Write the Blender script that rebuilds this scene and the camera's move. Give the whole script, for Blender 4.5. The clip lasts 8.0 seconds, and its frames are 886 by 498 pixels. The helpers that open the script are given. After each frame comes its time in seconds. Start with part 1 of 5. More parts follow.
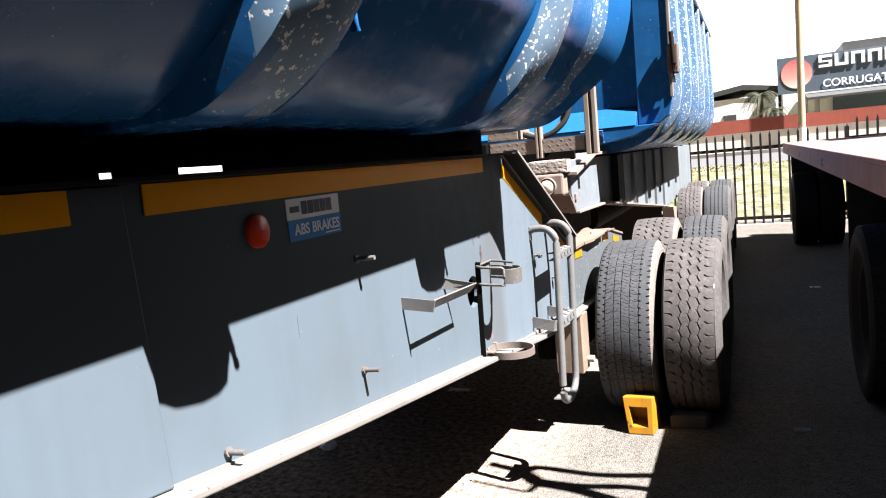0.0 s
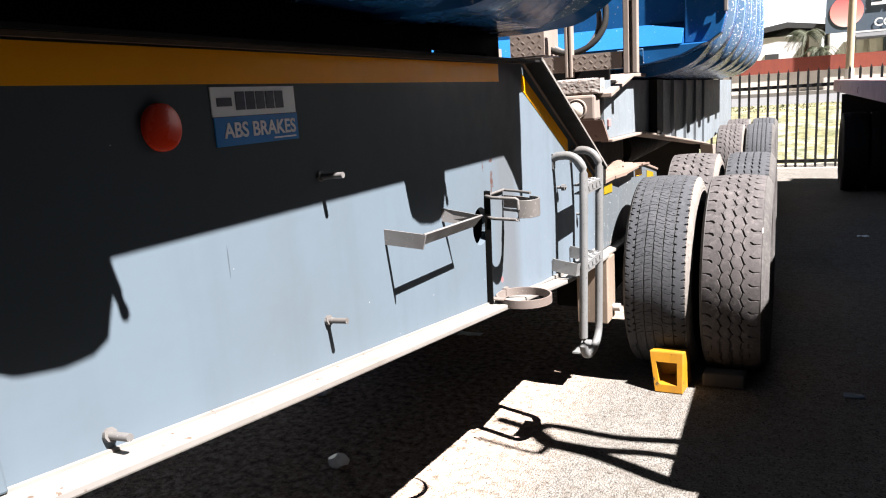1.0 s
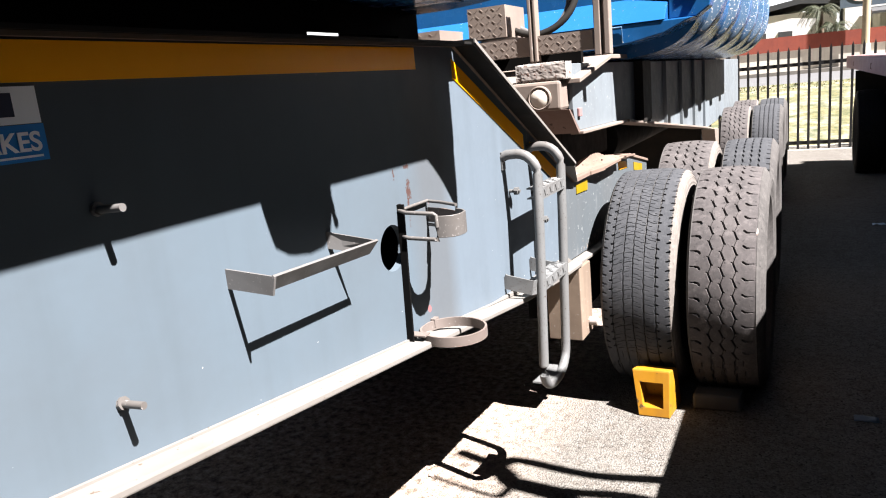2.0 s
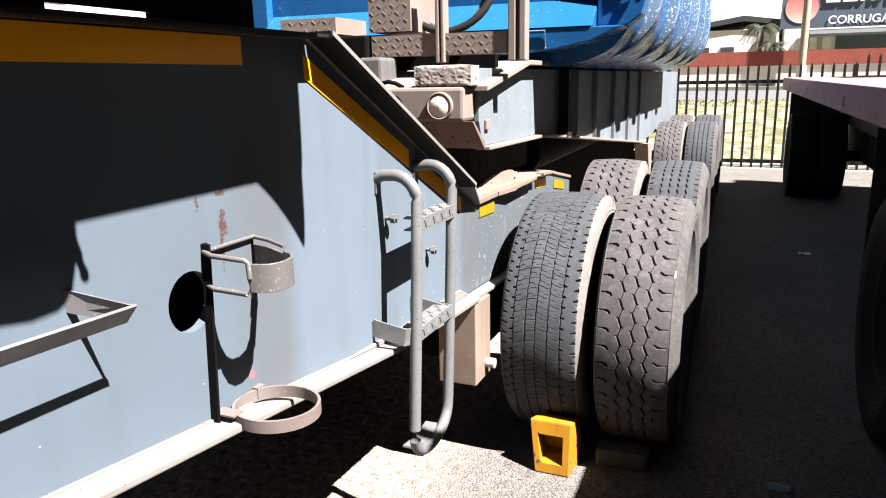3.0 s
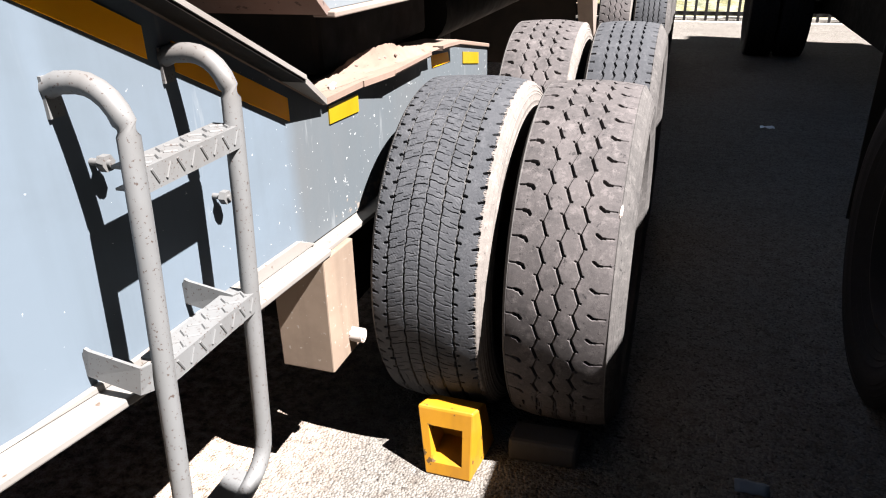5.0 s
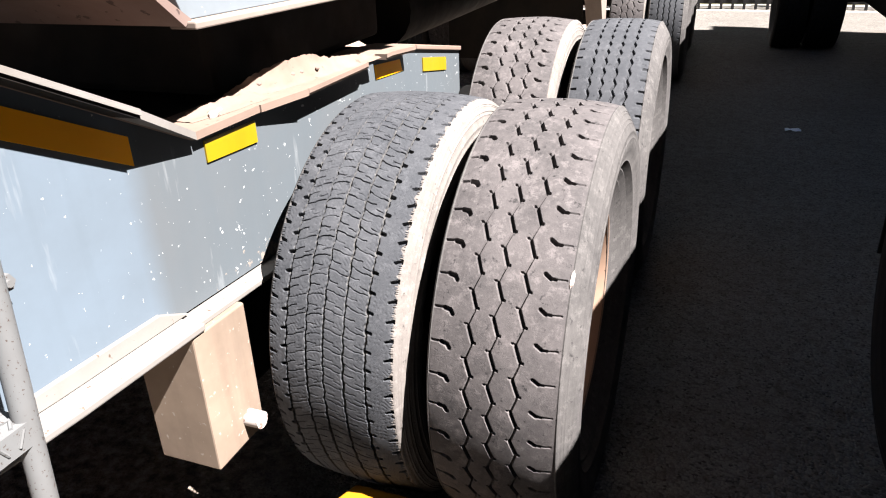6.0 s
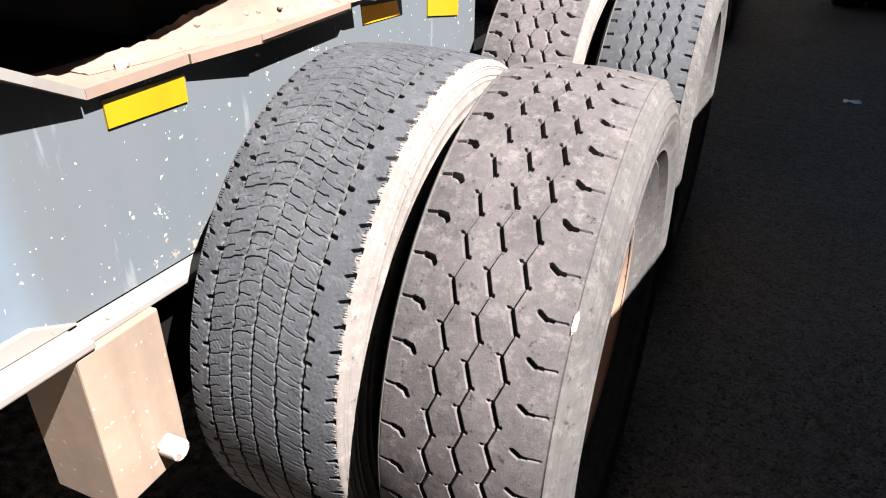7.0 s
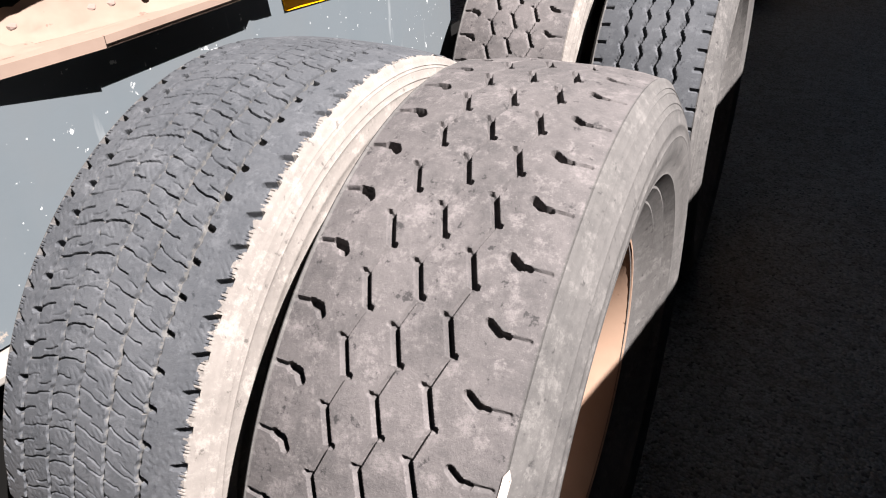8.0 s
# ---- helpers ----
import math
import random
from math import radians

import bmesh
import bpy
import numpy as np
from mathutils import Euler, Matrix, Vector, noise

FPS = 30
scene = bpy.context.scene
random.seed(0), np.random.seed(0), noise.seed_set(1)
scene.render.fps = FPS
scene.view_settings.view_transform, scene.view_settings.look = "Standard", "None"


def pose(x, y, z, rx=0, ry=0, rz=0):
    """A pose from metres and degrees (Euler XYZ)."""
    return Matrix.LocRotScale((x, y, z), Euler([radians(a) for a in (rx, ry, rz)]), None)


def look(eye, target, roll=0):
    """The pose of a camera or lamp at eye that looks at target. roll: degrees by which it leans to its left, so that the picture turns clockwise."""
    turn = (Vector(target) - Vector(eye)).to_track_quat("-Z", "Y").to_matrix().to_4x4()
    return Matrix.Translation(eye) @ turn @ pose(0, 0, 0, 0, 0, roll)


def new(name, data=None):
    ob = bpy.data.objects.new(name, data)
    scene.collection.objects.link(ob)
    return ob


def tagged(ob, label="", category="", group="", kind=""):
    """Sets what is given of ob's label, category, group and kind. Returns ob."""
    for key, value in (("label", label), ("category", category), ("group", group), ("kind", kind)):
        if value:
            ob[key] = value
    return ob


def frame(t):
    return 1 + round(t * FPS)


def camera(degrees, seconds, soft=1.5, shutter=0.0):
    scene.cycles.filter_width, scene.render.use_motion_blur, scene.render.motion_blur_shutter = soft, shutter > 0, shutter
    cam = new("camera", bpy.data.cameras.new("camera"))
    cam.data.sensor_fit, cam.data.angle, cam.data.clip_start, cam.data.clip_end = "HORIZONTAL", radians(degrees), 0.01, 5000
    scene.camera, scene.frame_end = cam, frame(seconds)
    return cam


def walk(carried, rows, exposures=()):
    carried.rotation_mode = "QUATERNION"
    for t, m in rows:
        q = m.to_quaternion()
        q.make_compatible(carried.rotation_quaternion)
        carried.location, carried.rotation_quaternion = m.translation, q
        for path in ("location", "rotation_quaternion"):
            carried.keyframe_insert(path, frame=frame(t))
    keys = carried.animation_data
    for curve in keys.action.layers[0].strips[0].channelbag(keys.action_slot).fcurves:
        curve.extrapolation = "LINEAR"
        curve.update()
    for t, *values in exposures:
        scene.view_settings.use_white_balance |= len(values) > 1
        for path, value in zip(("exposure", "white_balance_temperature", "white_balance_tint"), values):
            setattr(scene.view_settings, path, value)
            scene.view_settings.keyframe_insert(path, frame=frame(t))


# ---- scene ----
cam = camera(63.2, 8.0, soft=1.1)
PATH = [
    (0, (0.091, 0.066, 1.588), (-0.726, 1.877, 1.358), -5.3),
    (0.5, (0.099, 0.257, 1.535), (-0.765, 2.02, 1.155), -5.6),
    (1, (-0.032, 0.501, 1.493), (-0.91, 2.253, 1.096), -3.8),
    (1.2, (-0.074, 0.586, 1.499), (-0.997, 2.327, 1.157), -4.4),
    (2.3, (0.075, 1.146, 1.481), (-0.82, 2.875, 1.024), -6.2),
    (2.5, (0.083, 1.227, 1.498), (-0.748, 2.981, 1.017), -5.0),
    (3, (0.044, 1.503, 1.513), (-0.721, 3.293, 1.054), -1.1),
    (3.5, (-0.011, 1.7, 1.51), (-0.607, 3.51, 0.903), -1.6),
    (4, (0.004, 1.938, 1.459), (-0.627, 3.709, 0.776), -4.5),
    (4.2, (-0.009, 2.09, 1.474), (-0.587, 3.869, 0.766), -4.0),
    (5.3, (-0.057, 2.592, 1.436), (-0.662, 4.289, 0.566), -1.1),
    (5.5, (-0.046, 2.685, 1.429), (-0.705, 4.358, 0.555), -3.0),
    (6, (0.039, 2.961, 1.432), (-0.624, 4.644, 0.579), -2.2),
    (6.5, (0.071, 3.135, 1.411), (-0.664, 4.736, 0.464), -3.2),
    (7, (-0.013, 3.334, 1.378), (-0.714, 4.923, 0.386), 0.4),
    (7.5, (-0.037, 3.501, 1.311), (-0.683, 5.045, 0.216), 1.1),
    (8, (-0.02, 3.745, 1.312), (-0.751, 5.185, 0.312), -2.6),
]
EXPOSURE = ((0, 2.85), (1.2, 2.84), (2.3, 2.79), (3, 2.78), (4.2, 2.82), (5.5, 2.86), (6, 2.93), (6.5, 2.90), (7, 2.88), (7.5, 2.80), (8, 2.68))
walk(cam, [(t, look(eye, target, roll)) for t, eye, target, roll in PATH], EXPOSURE)


# ---- daylight ----
SUN_WAY = Vector((-1.0, 0.21, -1.46)).normalized()
world = bpy.data.worlds.new("sky")
scene.world = world
world.use_nodes = True
wn = world.node_tree.nodes
sky = wn.new("ShaderNodeTexSky")
sky.sky_type = "NISHITA"
sky.sun_disc = False
sky.sun_elevation = math.asin(-SUN_WAY.z)
sky.sun_rotation = math.atan2(-SUN_WAY.x, -SUN_WAY.y)
sky.altitude = 1700
sky.air_density = 0.6
sky.dust_density = 0.2
wn["Background"].inputs["Strength"].default_value = 0.0038
world.node_tree.links.new(sky.outputs[0], wn["Background"].inputs["Color"])
sun = new("sun", bpy.data.lights.new("sun", "SUN"))
sun.data.energy = 5.1
sun.data.angle = radians(0.5)
sun.data.color = (1.0, 0.952, 0.942)
sun.matrix_world = look((0, 0, 0), SUN_WAY)
sun.location = (4, -2, 8)


# ---- materials ----
class Nodes:
    """A small builder for node materials."""

    def __init__(self, name):
        self.mat = bpy.data.materials.new(name)
        self.mat.use_nodes = True
        self.t = self.mat.node_tree
        self.b = self.t.nodes["Principled BSDF"]
        self.co = self.t.nodes.new("ShaderNodeTexCoord").outputs["Object"]

    def node(self, kind, **kw):
        n = self.t.nodes.new(kind)
        for k, v in kw.items():
            n.inputs[k].default_value = v
        return n

    def link(self, a, b):
        self.t.links.new(a, b)

    def noise(self, scale, detail=4.0, rough=0.6, stretch=None):
        n = self.node("ShaderNodeTexNoise", Scale=scale, Detail=detail, Roughness=rough)
        co = self.co
        if stretch:
            m = self.node("ShaderNodeMapping", Scale=stretch)
            self.link(co, m.inputs["Vector"])
            co = m.outputs[0]
        self.link(co, n.inputs["Vector"])
        return n.outputs["Fac"]

    def cells(self, scale, feature="F1"):
        n = self.node("ShaderNodeTexVoronoi", Scale=scale)
        n.feature = feature
        self.link(self.co, n.inputs["Vector"])
        return n.outputs["Distance"]

    def ramp(self, fac, *stops):
        n = self.t.nodes.new("ShaderNodeValToRGB")
        while len(n.color_ramp.elements) < len(stops):
            n.color_ramp.elements.new(0.5)
        for e, (p, c) in zip(n.color_ramp.elements, stops):
            e.position = p
            e.color = (*c, 1) if hasattr(c, "__len__") else (c, c, c, 1)
        self.link(fac, n.inputs["Fac"])
        return n.outputs["Color"]

    def mix(self, fac, a, b):
        n = self.t.nodes.new("ShaderNodeMix")
        n.data_type = "RGBA"
        for key, v in ((0, fac), (6, a), (7, b)):
            if hasattr(v, "is_linked"):
                self.link(v, n.inputs[key])
            elif hasattr(v, "__len__"):
                n.inputs[key].default_value = (*v, 1)
            else:
                n.inputs[key].default_value = v
        return n.outputs[2]

    def bump(self, height, strength=0.3, distance=0.002):
        n = self.node("ShaderNodeBump", Strength=strength, Distance=distance)
        self.link(height, n.inputs["Height"])
        self.link(n.outputs[0], self.b.inputs["Normal"])

    def done(self, color=None, rough=0.5, metal=0.0, spec=None):
        for key, v in (("Base Color", color), ("Roughness", rough), ("Metallic", metal), ("Specular IOR Level", spec)):
            if v is None:
                continue
            if hasattr(v, "is_linked"):
                self.link(v, self.b.inputs[key])
            else:
                self.b.inputs[key].default_value = (*v, 1) if hasattr(v, "__len__") else v
        return self.mat


def paint(name, base, worn, rough=0.42, chips=None, chip_size=60.0, chip_at=0.72, streak=0.35, spec=0.35, dents=0.0):
    """Painted steel: dirt in broad clouds, drips down it, and chips down to primer or rust."""
    n = Nodes(name)
    dirt = n.ramp(n.noise(2.2, 6, 0.65), (0.42, 0.0), (0.75, 1.0))
    drip = n.ramp(n.noise(9, 4, 0.6, (1.0, 1.0, 0.08)), (0.5, 0.0), (0.8, streak))
    c = n.mix(dirt, base, worn)
    c = n.mix(drip, c, tuple(v * 0.72 for v in worn))
    if chips:
        spots = n.ramp(n.noise(chip_size, 3, 0.55), (chip_at, 0.0), (chip_at + 0.02, 1.0))
        c = n.mix(spots, c, chips)
    if dents:
        n.bump(n.mix(0.04, n.noise(3.2, 2, 0.4), n.noise(35, 5)), 0.8, dents)
    else:
        n.bump(n.noise(35, 5), 0.12, 0.002)
    return n.done(c, n.ramp(n.noise(14, 4), (0.3, rough - 0.08), (0.7, rough + 0.15)), spec=spec)


def web_paint():
    """Grey-blue paint of the side plates: tone steps at three places along them, chips thickest at the rear, rust by
    the bracket.
    """
    n = Nodes("chassis_paint")
    g = n.node("ShaderNodeSeparateXYZ")
    n.link(n.co, g.inputs[0])
    y, z = g.outputs["Y"], g.outputs["Z"]

    def calc(op, a, b):
        q = n.t.nodes.new("ShaderNodeMath")
        q.operation = op
        for i, v in enumerate((a, b)):
            if hasattr(v, "is_linked"):
                n.link(v, q.inputs[i])
            else:
                q.inputs[i].default_value = v
        return q.outputs[0]

    def along(a, b, lo=0.0, hi=1.0):
        r = n.node("ShaderNodeMapRange")
        n.link(y, r.inputs["Value"])
        for k, v in (("From Min", a), ("From Max", b), ("To Min", lo), ("To Max", hi)):
            r.inputs[k].default_value = v
        return r.outputs[0]

    def patch(cy, cz, ry, rz, size, start):
        """A torn-edged spot round a place."""
        a = calc("DIVIDE", calc("SUBTRACT", y, cy), ry)
        b = calc("DIVIDE", calc("SUBTRACT", z, cz), rz)
        far = calc("ADD", calc("MULTIPLY", a, a), calc("MULTIPLY", b, b))
        v = calc("SUBTRACT", n.noise(size, 5, 0.7), calc("MULTIPLY", far, 0.2))
        return n.ramp(v, (start, 0.0), (start + 0.05, 1.0))

    dirt = n.ramp(n.noise(2.2, 6, 0.65), (0.40, 0.0), (0.72, 1.0))
    c = n.mix(dirt, (0.074, 0.094, 0.112), (0.070, 0.085, 0.098))
    c = n.mix(along(0.10, 0.20), c, n.mix(dirt, (0.074, 0.083, 0.092), (0.069, 0.075, 0.081)))
    c = n.mix(along(0.30, 0.38), c, n.mix(dirt, (0.089, 0.110, 0.131), (0.078, 0.094, 0.109)))
    c = n.mix(along(1.36, 1.42), c, n.mix(dirt, (0.068, 0.078, 0.085), (0.071, 0.077, 0.081)))
    drip = n.ramp(n.noise(9, 4, 0.6, (1.0, 1.0, 0.08)), (0.5, 0.0), (0.8, 0.35))
    c = n.mix(drip, c, (0.056, 0.068, 0.076))
    runs = n.ramp(n.noise(26, 4, 0.6, (1.0, 1.0, 0.16)), (0.64, 0.0), (0.76, 0.4))
    c = n.mix(calc("MULTIPLY", runs, along(0.6, 1.2)), c, (0.19, 0.20, 0.205))
    wear = along(0.3, 1.7, -0.03, 0.055)
    spots = n.ramp(calc("ADD", n.noise(62, 3, 0.6), wear), (0.735, 0.0), (0.75, 1.0))
    c = n.mix(spots, c, (0.36, 0.37, 0.37))
    flecks = n.ramp(calc("ADD", n.noise(24, 6, 0.75), wear), (0.715, 0.0), (0.725, 1.0))
    c = n.mix(flecks, c, (0.33, 0.34, 0.34))
    for cy, cz, ry, rz in ((0.115, 1.305, 0.016, 0.009), (0.119, 1.24, 0.015, 0.034), (0.112, 1.20, 0.006, 0.05), (0.05, 1.292, 0.006, 0.014)):
        c = n.mix(patch(cy, cz, ry, rz, 80, 0.38), c, (0.055, 0.032, 0.028))
    for cy, cz in ((0.219, 1.192), (0.17, 0.905), (0.42, 1.09)):
        c = n.mix(patch(cy, cz, 0.012, 0.011, 20, 0.40), c, (0.20, 0.085, 0.088))
    c = n.mix(patch(1.95, 0.72, 0.5, 0.07, 30, 0.48), c, (0.17, 0.145, 0.125))
    c = n.mix(patch(2.05, 0.70, 0.35, 0.07, 40, 0.47), c, (0.10, 0.06, 0.045))
    scratch = patch(-1.08, 1.254, 0.0022, 0.04, 3, 0.35)
    c = n.mix(scratch, c, (0.045, 0.055, 0.065))
    n.bump(n.noise(35, 5), 0.12, 0.002)
    return n.done(c, n.ramp(n.noise(14, 4), (0.3, 0.37), (0.7, 0.6)), spec=0.06)


M_WEB = web_paint()
M_WEBPALE = paint("dusty_side_paint", (0.125, 0.142, 0.155), (0.098, 0.108, 0.114), 0.55, (0.28, 0.28, 0.27), 48, 0.68, spec=0.08)
M_FLANGE = paint("flange_paint", (0.148, 0.139, 0.128), (0.115, 0.101, 0.088), 0.6, (0.075, 0.052, 0.038), 50, 0.68)
M_DARK = paint("frame_dark", (0.011, 0.011, 0.0105), (0.026, 0.021, 0.017), 0.7, spec=0.08)
# Near-black: deep shade is put into this colour for parts kept dark.
M_BLACK = paint("near_black", (0.003, 0.003, 0.003), (0.006, 0.0055, 0.005), 0.8, spec=0.03)
M_BLUE = paint("bin_blue", (0.010, 0.072, 0.20), (0.012, 0.080, 0.205), 0.20, (0.24, 0.27, 0.29), 70, 0.70, spec=0.16, dents=0.012)
# Scuffed blue, paled further to carry the brightness of sunlit rib faces.
M_SCUFF_LIT = paint("scuffed_lit_blue", (0.055, 0.125, 0.215), (0.15, 0.195, 0.235), 0.4, (0.55, 0.55, 0.55), 75, 0.60, spec=0.2)
M_STEEL = paint("bracket_steel", (0.097, 0.094, 0.092), (0.064, 0.055, 0.048), 0.45, (0.16, 0.15, 0.145), 150, 0.645)
M_DUSTY = paint("dusty_primer", (0.172, 0.14, 0.118), (0.118, 0.09, 0.075), 0.75, (0.22, 0.20, 0.18), 40, 0.7)
M_RUST = paint("rusty_casting", (0.098, 0.062, 0.051), (0.135, 0.10, 0.085), 0.85, (0.045, 0.028, 0.023), 30, 0.66)
M_HANGER = paint("blotched_primer", (0.17, 0.128, 0.095), (0.10, 0.073, 0.054), 0.75, (0.22, 0.19, 0.16), 60, 0.66, streak=0.7)
M_AMBER = paint("amber_tape", (0.95, 0.40, 0.002), (0.88, 0.34, 0.002), 0.4, streak=0.1, spec=0.1)
M_LADDER = paint("worn_galvanised", (0.098, 0.1, 0.1), (0.075, 0.068, 0.062), 0.5, (0.045, 0.033, 0.028), 190, 0.635)
M_TAN = paint("rusty_dust", (0.148, 0.106, 0.083), (0.102, 0.068, 0.051), 0.85, (0.085, 0.055, 0.042), 34, 0.66, streak=0.3)
M_HOOP = paint("rusty_steel", (0.112, 0.092, 0.082), (0.066, 0.042, 0.032), 0.6, (0.17, 0.155, 0.145), 120, 0.66)
M_YELLOW = paint("yellow_tape", (0.21, 0.142, 0.003), (0.18, 0.12, 0.004), 0.35, (0.22, 0.19, 0.11), 60, 0.72)
M_CHOCK = paint("chock_yellow", (0.27, 0.125, 0.004), (0.20, 0.085, 0.005), 0.5, (0.06, 0.032, 0.012), 26, 0.66, streak=0.7)
M_RED = paint("reflector_red", (0.72, 0.045, 0.012), (0.62, 0.035, 0.01), 0.25)
M_WHITE = paint("lamp_white", (0.66, 0.60, 0.52), (0.58, 0.52, 0.44), 0.3)
M_STICK = paint("sticker_white", (0.86, 0.90, 0.93), (0.80, 0.84, 0.88), 0.35)
M_STICKB = paint("sticker_blue", (0.014, 0.22, 0.60), (0.014, 0.19, 0.54), 0.35)
M_INK = paint("sticker_ink", (0.01, 0.0175, 0.045), (0.015, 0.02, 0.04), 0.4)
M_DECK = paint("deck_pink", (0.235, 0.122, 0.118), (0.165, 0.088, 0.085), 0.75, (0.27, 0.21, 0.195), 55, 0.66)
M_FENCE = paint("fence_black", (0.0075, 0.0075, 0.0085), (0.015, 0.014, 0.013), 0.5)
M_BRICKW = paint("worn_white_block", (0.31, 0.285, 0.265), (0.23, 0.19, 0.165), 0.9, (0.13, 0.085, 0.07), 50, 0.60)
M_STONE = paint("concrete", (0.075, 0.0725, 0.07), (0.055, 0.0525, 0.05), 0.9)
M_WALLR = paint("wall_red", (0.26, 0.065, 0.042), (0.21, 0.055, 0.04), 0.85)
M_WALLW = paint("wall_white", (0.62, 0.58, 0.52), (0.52, 0.48, 0.42), 0.85)
M_SIGN = paint("sign_slate", (0.085, 0.115, 0.15), (0.10, 0.13, 0.16), 0.5)
M_LETTER = paint("sign_letter", (0.80, 0.80, 0.80), (0.72, 0.72, 0.72), 0.5)
M_ROOF = paint("roof_grey", (0.05, 0.0525, 0.055), (0.065, 0.065, 0.065), 0.6)
M_PALM = paint("palm_leaf", (0.022, 0.03, 0.012), (0.04, 0.04, 0.02), 0.7)
M_TRUNK = paint("palm_trunk", (0.09, 0.065, 0.045), (0.065, 0.05, 0.035), 0.9)
M_POLE = paint("pole_cream", (0.34, 0.28, 0.18), (0.28, 0.22, 0.14), 0.6)
M_GRASSY = paint("grass_blade", (0.066, 0.074, 0.024), (0.112, 0.100, 0.044), 0.9)


def rubber(name, base, dust, amount):
    n = Nodes(name)
    cloud = n.ramp(n.noise(5, 6, 0.7), (0.35, 0.0), (0.7, amount))
    fine = n.ramp(n.noise(70, 5, 0.7), (0.4, 0.0), (0.75, amount * 0.7))
    c = n.mix(cloud, base, dust)
    c = n.mix(fine, c, dust)
    mottle = n.ramp(n.noise(22, 5, 0.75), (0.38, 0.0), (0.62, amount * 0.8))
    c = n.mix(mottle, c, tuple(0.5 * (p + q) for p, q in zip(base, dust)))
    specks = n.ramp(n.noise(330, 3, 0.7), (0.60, 0.0), (0.72, amount))
    c = n.mix(specks, c, dust)
    pale = n.ramp(n.noise(34, 6, 0.8), (0.52, 0.0), (0.64, amount * 0.75))
    c = n.mix(pale, c, tuple(v * 1.3 for v in dust))
    smear = n.ramp(n.noise(15, 6, 0.8), (0.50, 0.0), (0.64, 0.6))
    c = n.mix(smear, c, tuple(0.75 * p + 0.25 * q for p, q in zip(base, dust)))
    scars = n.ramp(n.noise(60, 4, 0.7), (0.62, 0.0), (0.68, 0.75))
    c = n.mix(scars, c, tuple(v * 0.55 for v in base))
    n.bump(n.mix(0.45, n.noise(210, 6, 0.8), n.noise(48, 5, 0.75)), 0.7, 0.0024)
    return n.done(c, 0.85, spec=0.15)


M_TREADG = rubber("tyre_grey", (0.0225, 0.0245, 0.028), (0.062, 0.063, 0.067), 0.6)
M_TREADB = rubber("tyre_brown", (0.0235, 0.0225, 0.0228), (0.103, 0.0915, 0.0895), 0.68)
M_GROOVE = rubber("groove_dust", (0.026, 0.0255, 0.025), (0.10, 0.096, 0.092), 0.65)
M_SIDEW = rubber("tyre_sidewall_pale", (0.078, 0.069, 0.063), (0.145, 0.13, 0.118), 0.9)
M_SIDEG = rubber("tyre_sidewall", (0.030, 0.0285, 0.028), (0.088, 0.082, 0.078), 0.65)
M_RIM = paint("rim_cream", (0.19, 0.125, 0.088), (0.14, 0.085, 0.058), 0.6, (0.075, 0.0425, 0.0275), 30, 0.7)
# Tyre rubber darkened to carry the shade under the flatbed.
M_SHADETYRE = rubber("tyre_shaded", (0.006, 0.006, 0.0065), (0.014, 0.0135, 0.013), 0.4)


def asphalt():
    """Stone chips bound in tar: pale chips, dark gaps, dust in patches."""
    n = Nodes("asphalt")
    chip = n.node("ShaderNodeTexVoronoi", Scale=128.0)
    n.link(n.co, chip.inputs["Vector"])
    tone = n.node("ShaderNodeSeparateColor")
    n.link(chip.outputs["Color"], tone.inputs[0])
    stones = n.ramp(tone.outputs[0], (0.0, (0.040, 0.036, 0.033)), (0.08, (0.098, 0.091, 0.082)), (0.40, (0.133, 0.124, 0.112)), (1.0, (0.166, 0.155, 0.139)))
    gaps = n.ramp(chip.outputs["Distance"], (0.55, 0.0), (0.9, 0.5))
    c = n.mix(gaps, stones, (0.025, 0.0235, 0.0225))
    c = n.mix(n.ramp(n.noise(1.3, 6, 0.65), (0.45, 0.0), (0.75, 0.35)), c, (0.05, 0.044, 0.0375))
    c = n.mix(n.ramp(n.noise(17, 5, 0.7), (0.47, 0.0), (0.66, 0.45)), c, (0.06, 0.048, 0.038))
    g = n.node("ShaderNodeSeparateXYZ")
    n.link(n.co, g.inputs[0])
    r = n.node("ShaderNodeMapRange")
    n.link(g.outputs["X"], r.inputs["Value"])
    for k, v in (("From Min", -0.85), ("From Max", -1.35), ("To Max", 0.92)):
        r.inputs[k].default_value = v
    # Brown soil under the trailers, paled to stand in for light reaching there.
    lifted_soil = n.ramp(n.noise(26, 8, 0.75), (0.38, (0.09, 0.066, 0.05)), (0.5, (0.29, 0.222, 0.175)), (0.62, (0.50, 0.42, 0.35)))
    c = n.mix(r.outputs[0], c, lifted_soil)
    n.bump(n.ramp(chip.outputs["Distance"], (0.0, 1.0), (0.8, 0.0)), 0.9, 0.006)
    return n.done(c, 0.95, spec=0.04)


def verge():
    n = Nodes("verge_soil")
    c = n.ramp(n.noise(6, 8, 0.7), (0.36, (0.035, 0.038, 0.012)), (0.48, (0.092, 0.084, 0.031)), (0.58, (0.125, 0.108, 0.052)), (0.70, (0.20, 0.18, 0.13)))
    c = n.mix(n.ramp(n.noise(1.7, 5, 0.7), (0.46, 0.0), (0.60, 0.75)), c, (0.21, 0.19, 0.15))
    c = n.mix(n.ramp(n.noise(2.6, 5, 0.75), (0.50, 0.0), (0.60, 0.8)), c, (0.03, 0.042, 0.014))
    n.bump(n.noise(25, 6), 0.9, 0.03)
    return n.done(c, 0.95)


